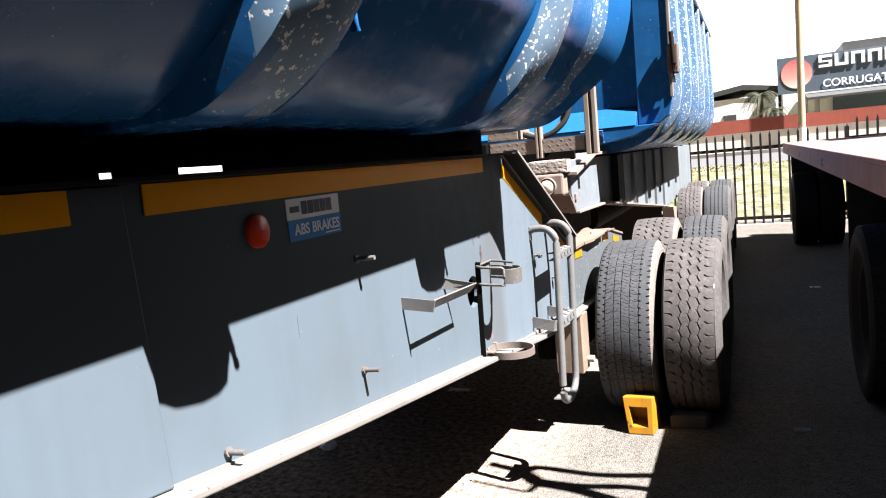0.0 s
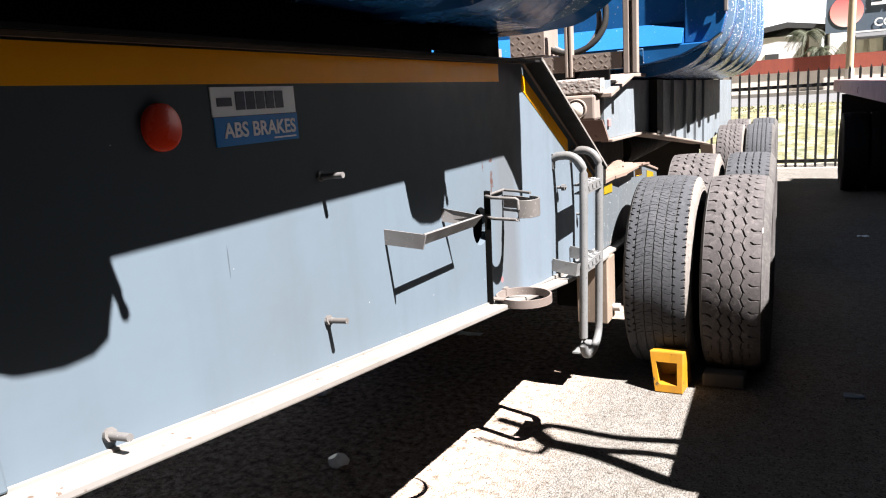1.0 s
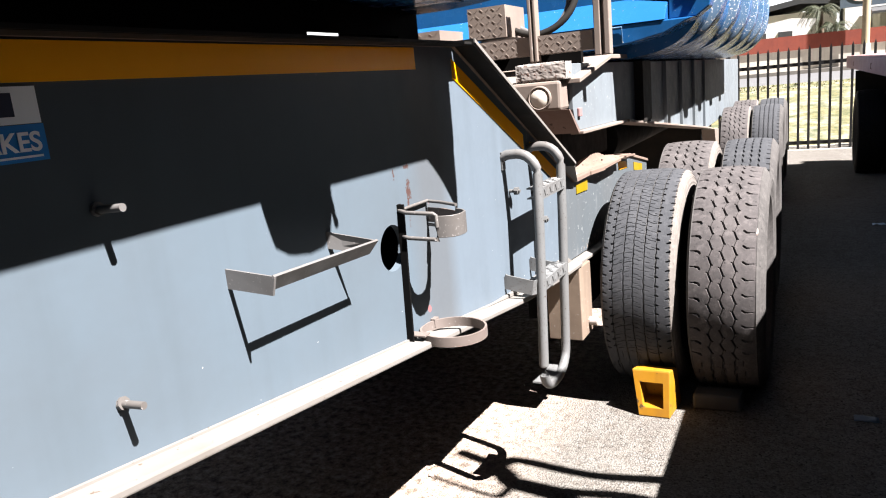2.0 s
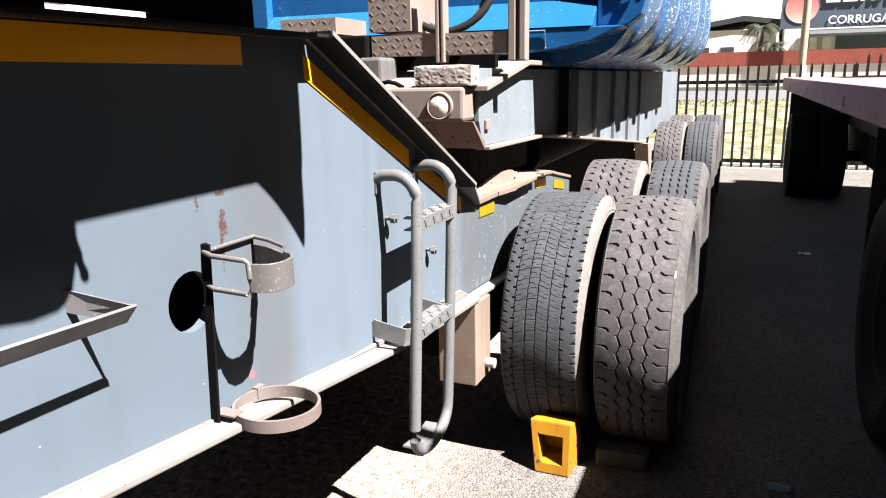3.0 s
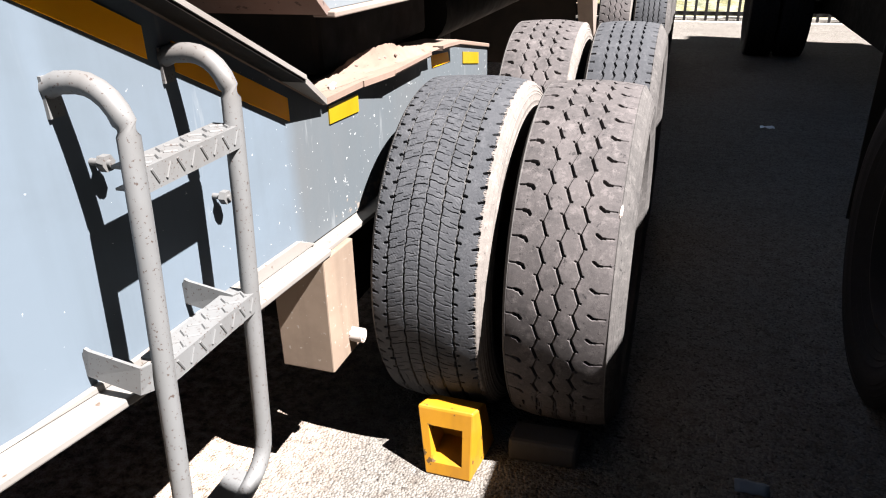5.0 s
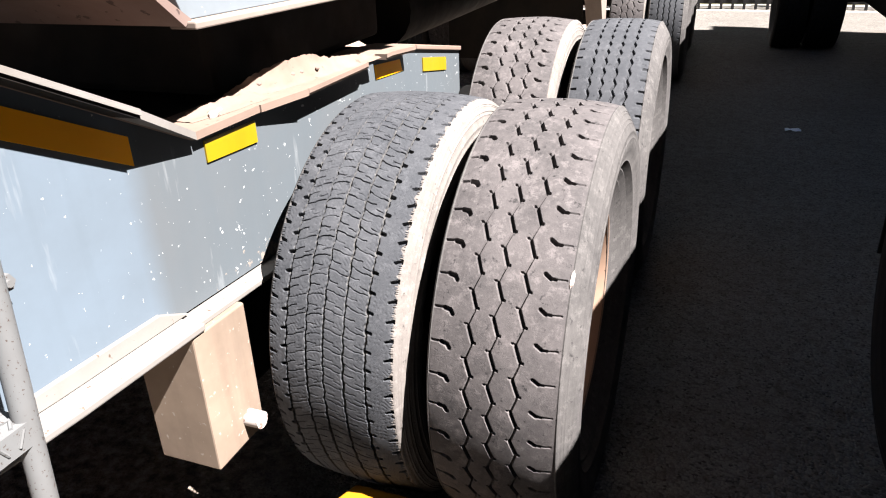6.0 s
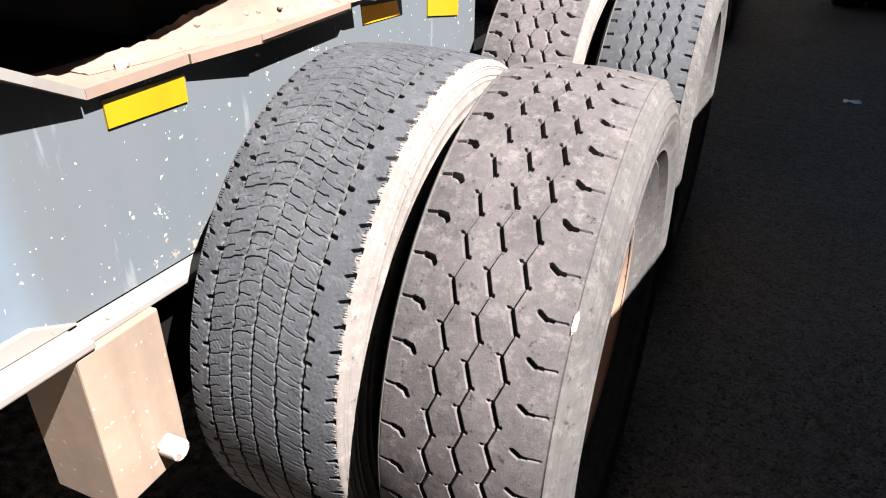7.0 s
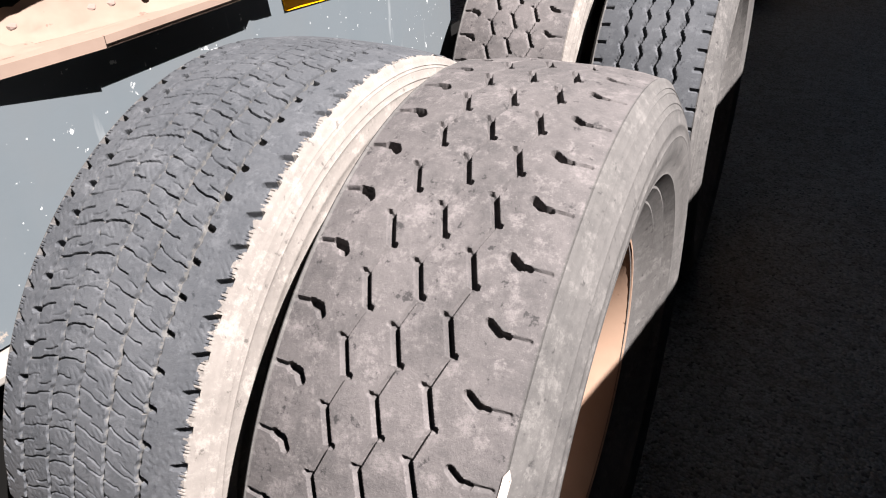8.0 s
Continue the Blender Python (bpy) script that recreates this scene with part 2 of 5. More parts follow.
def plain(name, a, b, scale=8.0, rough=0.9):
    n = Nodes(name)
    c = n.ramp(n.noise(scale, 7, 0.65), (0.35, a), (0.7, b))
    n.bump(n.noise(scale * 6, 5), 0.3, 0.004)
    return n.done(c, rough)


M_YARD = plain("added_wall", (0.035, 0.0325, 0.03), (0.05, 0.0475, 0.045), 2)
M_ASPHALT = asphalt()
M_VERGE = verge()
M_ROAD = plain("road_grey", (0.06, 0.06, 0.0625), (0.08, 0.08, 0.0825), 3)
M_PAVE = plain("pavement_pale", (0.16, 0.145, 0.125), (0.2, 0.185, 0.16), 4)
M_FARWALL = plain("far_wall", (0.78, 0.76, 0.74), (0.86, 0.84, 0.82), 2)


# ---- building blocks ----
class Mesh:
    """Collects faces of one part."""

    def __init__(self):
        self.v, self.f, self.k = [], [], []

    def add(self, verts, faces, k=0):
        o = len(self.v)
        self.v += [tuple(p) for p in verts]
        self.f += [tuple(i + o for i in f) for f in faces]
        self.k += [k] * len(faces)
        return self

    def box(self, x0, x1, y0, y1, z0, z1, k=0):
        v = [(x, y, z) for z in (z0, z1) for y in (y0, y1) for x in (x0, x1)]
        return self.add(v, [(0, 2, 3, 1), (4, 5, 7, 6), (0, 1, 5, 4), (2, 6, 7, 3), (0, 4, 6, 2), (1, 3, 7, 5)], k)

    def prism(self, pts, axis, a, b, k=0):
        """A flat outline, drawn out along an axis from a to b."""
        def at(p, c):
            return {"x": (c, p[0], p[1]), "y": (p[0], c, p[1]), "z": (p[0], p[1], c)}[axis]
        n = len(pts)
        v = [at(p, a) for p in pts] + [at(p, b) for p in pts]
        f = [tuple(range(n)), tuple(range(2 * n - 1, n - 1, -1))]
        f += [(i, i + n, (i + 1) % n + n, (i + 1) % n) for i in range(n)]
        return self.add(v, f, k)

    def tube(self, pts, r, seg=12, closed=False, flat=None, k=0):
        """A round bar along a path; flat=(w, h) makes it a strip instead."""
        pts = [Vector(p) for p in pts]
        n = len(pts)
        rings = []
        up = Vector((0, 0, 1))
        for i, p in enumerate(pts):
            a = pts[(i - 1) % n] if (i or closed) else p
            b = pts[(i + 1) % n] if (i < n - 1 or closed) else p
            d = (b - a).normalized()
            s = d.cross(up)
            if s.length < 0.05:
                s = d.cross(Vector((1, 0, 0)))
            s.normalize()
            u = s.cross(d)
            if flat:
                w, h = flat
                rings.append([p + s * x * w / 2 + u * y * h / 2 for x, y in ((-1, -1), (1, -1), (1, 1), (-1, 1))])
            else:
                rings.append([p + (s * math.cos(q) + u * math.sin(q)) * r for q in (2 * math.pi * j / seg for j in range(seg))])
        m = len(rings[0])
        v = [p for ring in rings for p in ring]
        f = []
        for i in range(n if closed else n - 1):
            o, q = i * m, ((i + 1) % n) * m
            f += [(o + j, q + j, q + (j + 1) % m, o + (j + 1) % m) for j in range(m)]
        if not closed:
            f += [tuple(range(m)), tuple(range(n * m - 1, (n - 1) * m - 1, -1))]
        return self.add(v, f, k)

    def lathe(self, profile, seg=48, k=None):
        """Profile of (x, r), turned round the x axis."""
        n = len(profile)
        v = [(x, r * math.cos(a), r * math.sin(a)) for a in (2 * math.pi * i / seg for i in range(seg)) for x, r in profile]
        for i in range(seg):
            o, q = i * n, ((i + 1) % seg) * n
            for j in range(n - 1):
                self.f.append(tuple(t + len(self.v) for t in (o + j, q + j, q + j + 1, o + j + 1)))
                self.k.append(k[j] if k else 0)
        self.v += v
        return self


ORIGIN = {}


def thing(name, at, label, category, group="", kind="", turn=0.0, shift=(0, 0, 0)):
    """An Empty at the base of a thing; shift moves the whole thing from where its parts are drawn."""
    ob = new(name)
    ob.location = Vector(at) + Vector(shift)
    ob.rotation_euler = (0, 0, radians(turn))
    ob.empty_display_size = 0.1
    ORIGIN[ob.name] = Vector(at)
    return tagged(ob, label, category, group, kind)


def data_of(name, m, mats, shift=Vector((0, 0, 0)), smooth=None):
    me = bpy.data.meshes.new(name)
    me.from_pydata([tuple(Vector(p) - shift) for p in m.v], [], m.f)
    for mat in mats if isinstance(mats, (list, tuple)) else [mats]:
        me.materials.append(mat)
    me.polygons.foreach_set("material_index", m.k)
    bm = bmesh.new()
    bm.from_mesh(me)
    bmesh.ops.recalc_face_normals(bm, faces=bm.faces)
    bm.to_mesh(me)
    bm.free()
    if smooth:
        me.polygons.foreach_set("use_smooth", [True] * len(me.polygons))
        me.set_sharp_from_angle(angle=radians(smooth))
    return me


def part(name, m, mats, parent, label="", bevel=0.0, smooth=None, own=None):
    """One mesh under a thing or a part; own: the place of its own origin."""
    root = parent
    while root.parent:
        root = root.parent
    shift = ORIGIN[root.name]
    here = Vector(own) if own else shift
    ob = new(name, data_of(name, m, mats, here, smooth))
    ob.parent = parent
    up = Vector((0, 0, 0))
    q = parent
    while q is not root:
        up += q.location
        q = q.parent
    ob.location = here - shift - up
    if bevel:
        b = ob.modifiers.new("edge", "BEVEL")
        b.width, b.segments, b.limit_method, b.angle_limit = bevel, 2, "ANGLE", radians(40)
    return tagged(ob, label)


def single(name, m, mats, label, category, at=(0, 0, 0), group="", kind="", bevel=0.0, smooth=None):
    """A thing that is one mesh."""
    ob = new(name, data_of(name, m, mats, Vector(at), smooth))
    ob.location = at
    ORIGIN[ob.name] = Vector(at)
    if bevel:
        b = ob.modifiers.new("edge", "BEVEL")
        b.width, b.segments, b.limit_method, b.angle_limit = bevel, 2, "ANGLE", radians(40)
    return tagged(ob, label, category, group, kind)


def arc(cx, cy, r, a0, a1, n):
    return [(cx + r * math.cos(radians(a0 + (a1 - a0) * i / n)), cy + r * math.sin(radians(a0 + (a1 - a0) * i / n))) for i in range(n + 1)]


def smooth_line(pts, n=4):
    """A rounded line through the points."""
    out = []
    for i in range(len(pts) - 1):
        p0, p1, p2, p3 = (Vector(pts[max(0, min(len(pts) - 1, i + d))]) for d in (-1, 0, 1, 2))
        for j in range(n):
            t = j / n
            out.append(tuple(0.5 * ((2 * p1) + (p2 - p0) * t + (2 * p0 - 5 * p1 + 4 * p2 - p3) * t * t + (3 * p1 - p0 - 3 * p2 + p3) * t ** 3)))
    return out + [tuple(pts[-1])]


# ---- ground ----
def make_ground():
    ys = [-300, -30, -5, 0, 2, 4, 6, 8, 10, 12, 14.25, 14.75, 16, 18, 20, 22.0, 22.3, 30.2, 30.4, 32, 60, 200, 900]
    zs = {14.75: 0.03, 16: 0.2, 18: 0.46, 20: 0.70, 22.0: 0.86, 22.3: 0.86, 30.2: 0.92, 30.4: 1.04, 32: 1.05, 60: 1.1, 200: 1.1, 900: 1.1}
    xs = [-900, -60, -20, -8, -4, -2, 0, 2, 4, 8, 20, 60, 900]
    m = Mesh()
    m.v = [(x, y, zs.get(y, 0.0)) for y in ys for x in xs]
    n = len(xs)
    for j in range(len(ys) - 1):
        mid = (ys[j] + ys[j + 1]) / 2
        k = 0 if mid < 14.4 else 2 if mid < 14.8 else 1 if mid < 22.1 else 3 if mid < 30.2 else 2 if mid < 32 else 1
        for i in range(n - 1):
            m.f.append((j * n + i, j * n + i + 1, (j + 1) * n + i + 1, (j + 1) * n + i))
            m.k.append(k)
    return single("ground", m, [M_ASPHALT, M_VERGE, M_PAVE, M_ROAD], "dark asphalt yard with a grassy bank and a road beyond", "ground", kind="structure")


make_ground()


# ---- wheels ----
TYRE_R, TYRE_W = 0.520, 0.285


def cut(dist, half, soft=0.0014):
    """1 inside a groove of that half width, falling softly to 0 beside it."""
    return np.clip((half + soft - np.abs(dist)) / soft, 0.0, 1.0)


def stroke(e, u, a, b, half, soft=0.0021):
    """A straight groove from a to b, both as (across, round)."""
    dx, dy = b[0] - a[0], b[1] - a[1]
    t = np.clip(((e - a[0]) * dx + (u - a[1]) * dy) / (dx * dx + dy * dy), 0.0, 1.0)
    return cut(np.hypot(e - a[0] - t * dx, u - a[1] - t * dy), half, soft)


def wrapped(c, pitch, around):
    """The way round within one pitch, centred on a place."""
    return (c - around + pitch / 2) % pitch - pitch / 2 + around


def tread_outer(s, c):
    """Depth of the zigzag tread at s across (metres from the middle) and c round it."""
    pitch = 0.0675
    d = np.zeros_like(s)
    for i, line in enumerate((-0.048, 0.0, 0.048)):
        e = s - line
        u = wrapped(c + i * 0.022, pitch, 0.016)
        v = wrapped(c + i * 0.022, pitch, 0.050)
        d = np.maximum.reduce([d,
                               0.011 * stroke(e, u, (-0.0065, 0.001), (0.0055, 0.032), 0.0024),
                               0.009 * stroke(e, u, (0.0055, 0.0325), (0.0105, 0.0335), 0.0014),
                               0.0065 * stroke(e, v, (0.0055, 0.033), (-0.0065, 0.067), 0.0009),
                               0.006 * stroke(e, v, (-0.0065, 0.0665), (-0.0125, 0.0655), 0.0009)])
    u = wrapped(c + 0.045, pitch, 0.0)
    d = np.maximum.reduce([d,
                           0.011 * stroke(s, u, (0.080, -0.004), (0.0905, 0.0035), 0.0026),
                           0.008 * stroke(s, u, (0.0905, 0.0035), (0.100, 0.0040), 0.0016),
                           0.003 * stroke(s, u, (0.100, 0.0040), (0.120, 0.0030), 0.0007)])
    u = wrapped(c + 0.02, pitch, 0.0)
    d = np.maximum.reduce([d,
                           0.005 * stroke(s, u, (-0.126, -0.006), (-0.106, -0.006), 0.0012),
                           0.012 * stroke(s, u, (-0.106, -0.0055), (-0.094, -0.003), 0.0032),
                           0.012 * stroke(s, u, (-0.094, -0.003), (-0.0895, 0.004), 0.0034)])
    worn = 0.0012 * np.sin(c * 7.0) * np.sin(s * 40 + 1.0)
    return d + worn


def tread_inner(s, c):
    """Depth of the worn block tread."""
    d = np.zeros_like(s)
    pitch = 0.041
    lines = (-0.090, -0.046, -0.010, 0.032, 0.076)
    for i, line in enumerate(lines):
        wob = 0.0010 * np.sin(c * 2 * np.pi / pitch + line * 90) + 0.0006 * np.sin(c * 2 * np.pi / 0.0137 + i) + 0.0005 * np.sin(c * 131 + 2 * i)
        open_by = 0.0020 + 0.0004 * np.sin(c * 23 + 3 * i)
        d = np.maximum(d, 0.0072 * cut(s - line - wob, open_by, 0.0008))
    for row, (a, b) in enumerate(zip(lines, lines[1:])):
        mid = (a + b) / 2
        slant = (0.30, 0.18, -0.22, -0.38)[row] * (s - mid)
        for k in (0, 1, 2):
            step = 0.0014 * np.tanh(np.sin((s - mid) * 150 + k * 2.1 + row * 1.7) * 3)
            drift = 0.0010 * np.sin(c * (31 + 5 * row) + row * 2 + k) + 0.0006 * np.sin(c * 67 + k * 4)
            u = (((c + slant + row * 0.009 + step + drift) / pitch + (0.0, 0.5, 0.27)[k]) % 1.0 - 0.5) * pitch
            reach = (cut(s - mid, (b - a) / 2), cut(s - a - 0.011, 0.010), cut(s - b + 0.012, 0.008))[k]
            fade = np.clip(0.8 + 0.5 * np.sin(c * 47 + row * 5 + k * 3 + s * 70), 0.25, 1.0)
            d = np.maximum(d, (0.0050, 0.0036, 0.0024)[k] * fade * reach * cut(u, 0.0005, 0.0010))
    for line in (-0.090, 0.076):
        u = wrapped(c + line * 0.123, pitch, 0.0)
        d = np.maximum(d, 0.013 * stroke(s - line, u, (0.0, 0.0), (0.0085 if line > 0 else -0.0085, 0.0025), 0.0021))
    for side in (-1, 1):
        u = ((c / pitch + 0.3 * side) % 1.0 - 0.5) * pitch
        e = s * side
        d = np.maximum(d, 0.009 * (e > 0.112) * cut(u + 0.3 * (e - 0.110), 0.0013 + np.maximum(0, e - 0.110) * 0.14))
        d = np.maximum(d, 0.0016 * (e > 0.1215) * (np.sin(c * 900 + 3 * np.sin(c * 260)) > 0.45))
    worn = 0.0014 * np.sin(c * 5.0 + 2) * np.sin(s * 30)
    pits = 0.0007 * np.clip(np.sin(s * 420 + 4 * np.sin(c * 83)) * np.sin(c * 350 + 3 * np.sin(s * 131)) - 0.25, 0, 1)
    return d + worn + pits


def tread_wavy(s, c):
    """Four waved grooves with nicks at the shoulders."""
    d = np.zeros_like(s)
    for line in (-0.066, -0.022, 0.022, 0.066):
        tri = np.abs(((c / 0.046) % 1.0) - 0.5) * 4 - 1
        d = np.maximum(d, 0.010 * cut(s - line - 0.005 * tri, 0.0032))
    u = ((c / 0.046) % 1.0 - 0.5) * 0.046
    return np.maximum(d, 0.006 * (np.abs(s) > 0.106) * cut(u, 0.003))


def tyre_mesh(pattern, fine=True, bulge=0.0, dense=(), torn_edge=False):
    """A tyre round the x axis: tread relief in the mesh, then shoulders and sidewalls."""
    half = 0.128
    if fine:
        a = np.radians(np.concatenate([np.linspace(78, 208, 1080, endpoint=False), np.linspace(208, 438, 110, endpoint=False)]))
        across = np.linspace(-half, half, 230)
        across = np.unique(np.concatenate([across] + [np.linspace(q - 0.0045, q + 0.0045, 22) for q in dense]))
    else:
        a = np.radians(np.concatenate([np.linspace(70, 200, 340, endpoint=False), np.linspace(200, 430, 60, endpoint=False)]))
        across = np.linspace(-half, half, 80)
    side = [(0.1290, 0.5085), (0.1305, 0.5075), (0.1325, 0.505), (0.134, 0.502), (0.140, 0.490), (0.1460, 0.468), (0.1505, 0.43), (0.1465, 0.407), (0.1385, 0.387), (0.1395, 0.383), (0.1275, 0.364), (0.1285, 0.360), (0.1165, 0.341), (0.1175, 0.337), (0.106, 0.320), (0.096, 0.302), (0.090, 0.286)]
    if not torn_edge:
        side = [(0.1292, 0.5102), (0.1306, 0.5108), (0.1326, 0.5098), (0.1342, 0.5060)] + side[4:]
    ribbed = []
    for (x0, q0), (x1, q1) in zip(side[3:6], side[4:7]):
        ribbed += [(x0, q0)] + [(x0 + (x1 - x0) * u + w, q0 + (q1 - q0) * u) for u, w in ((0.30, 0.0), (0.36, 0.0012), (0.44, 0.0012), (0.50, 0.0), (0.75, 0.0), (0.80, 0.0009), (0.86, 0.0))]
    side = side[:3] + ribbed + side[6:]
    belly = [(x + bulge * min(1.0, max(0.0, (0.508 - q) / 0.05)) * (1.0 if q > 0.38 else 0.75), q) for x, q in side]
    s, t = np.meshgrid(across, a)
    depth = pattern(s, t * TYRE_R)
    r = TYRE_R - 0.010 * (np.abs(s) / half) ** 2.6 - depth
    left = [(-x, q) for x, q in reversed(side)]
    cols_x = np.concatenate([np.tile([p[0] for p in left], (len(a), 1)), s, np.tile([p[0] for p in belly], (len(a), 1))], axis=1)
    cols_r = np.concatenate([np.tile([p[1] for p in left], (len(a), 1)), r, np.tile([p[1] for p in belly], (len(a), 1))], axis=1)
    ang = np.repeat(a[:, None], cols_x.shape[1], axis=1)
    z = np.maximum(cols_r * np.sin(ang), -0.505)
    v = np.stack([cols_x, cols_r * np.cos(ang), z], axis=2).reshape(-1, 3)
    n, m = cols_x.shape
    i, j = np.meshgrid(np.arange(n), np.arange(m - 1), indexing="ij")
    q = ((i + 1) % n)
    f = np.stack([i * m + j, i * m + j + 1, q * m + j + 1, q * m + j], axis=2).reshape(-1, 4)
    k = np.where((j < len(side)), 1, np.where(j >= m - 1 - len(side), 2, 0)).reshape(-1)
    if torn_edge:
        col = np.clip(j - len(side), 0, len(across) - 1)
        turn = a[i] * TYRE_R
        teeth = 0.5 + 0.5 * np.sin(turn * 430 + 5 * np.sin(turn * 120)) * np.sin(turn * 163 + 2)
        torn = across[col] > half - 0.001 - 0.0065 * teeth ** 1.5
        k = np.where(torn.reshape(-1) & (k == 0), 2, k)
        low = np.minimum(depth[i, col], depth[i, np.minimum(col + 1, len(across) - 1)])
        near = np.min([np.abs(across - q) for q in dense], axis=0) < 0.0042
        k = np.where((low.reshape(-1) > 0.003) & near[col].reshape(-1) & (k == 0), 3, k)
    me = bpy.data.meshes.new("tyre")
    me.from_pydata(v.tolist(), [], f.tolist())
    me.polygons.foreach_set("material_index", k.astype(np.int32))
    me.polygons.foreach_set("use_smooth", [True] * len(f))
    me.set_sharp_from_angle(angle=radians(45))
    return me


def rim_mesh(outward, mat):
    """A dished disc wheel with hub and nuts; outward: which side the deep dish faces."""
    e = outward
    prof = [(0.096, 0.298), (0.103, 0.300), (0.103, 0.290), (0.090, 0.282), (0.055, 0.270), (0.0, 0.262), (-0.045, 0.255), (-0.065, 0.235), (-0.066, 0.150), (-0.060, 0.138), (-0.030, 0.125), (-0.015, 0.110), (-0.015, 0.0005)]
    m = Mesh().lathe([(x * e, r) for x, r in prof], 56)
    m.lathe([(-0.098 * e, 0.300), (-0.098 * e, 0.286), (0.0, 0.268)], 40)
    for i in range(10):
        q = 2 * math.pi * i / 10
        cy, cz = 0.19 * math.cos(q), 0.19 * math.sin(q)
        ring = [(cy + 0.017 * math.cos(j * math.pi / 3), cz + 0.017 * math.sin(j * math.pi / 3)) for j in range(6)]
        m.prism(ring, "x", -0.066 * e, -0.036 * e)
    return data_of("rim", m, mat, smooth=40)


TYRE_OUT, TYRE_IN = tyre_mesh(tread_outer, True, 0.013), tyre_mesh(tread_inner, True, 0.0, (-0.090, -0.046, -0.010, 0.032, 0.076), True)
TYRE_OUT_FAR, TYRE_IN_FAR = tyre_mesh(tread_wavy, False, 0.015), tyre_mesh(tread_outer, False)
TYRE_SHADED = tyre_mesh(tread_outer, False)
for me, mats in ((TYRE_OUT, (M_TREADB, M_SIDEG, M_SIDEG)), (TYRE_IN, (M_TREADG, M_SIDEG, M_SIDEW, M_GROOVE)),
                 (TYRE_OUT_FAR, (M_TREADG, M_SIDEG, M_SIDEG)), (TYRE_IN_FAR, (M_TREADB, M_SIDEG, M_SIDEW)),
                 (TYRE_SHADED, (M_SHADETYRE, M_SHADETYRE, M_SHADETYRE))):
    for mat in mats:
        me.materials.append(mat)
RIM_OUT, RIM_IN = rim_mesh(1, M_RIM), rim_mesh(-1, M_RIM)
# Rim of the flatbed wheels, dark to match their shaded tyres.
RIM_SHADED = rim_mesh(-1, M_DARK)


def wheel(parent, x, y, tyre, rim, label, spin=0.0, wide=1.0):
    """A wheel under a trailer: tyre and rim. Its place is given in the trailer's own plan."""
    w = new("wheel")
    w.parent = parent
    w.location = Vector((x, y, 0.505)) - ORIGIN[parent.name]
    w.empty_display_size = 0.05
    tagged(w, label)
    for name, me in (("tyre", tyre), ("rim", rim)):
        ob = new(name, me)
        ob.parent = w
        if name == "tyre":
            ob.scale = (wide, 1, 1)
        if spin and name == "rim":
            ob.rotation_euler = (radians(spin), 0, 0)
    return w


# ---- front trailer ----
WEB = -0.905
front = thing("tipper_trailer", (-1.5, 2.5, 0.0), "grey-blue front side tipper trailer with a blue bin", "trailer", "road train")


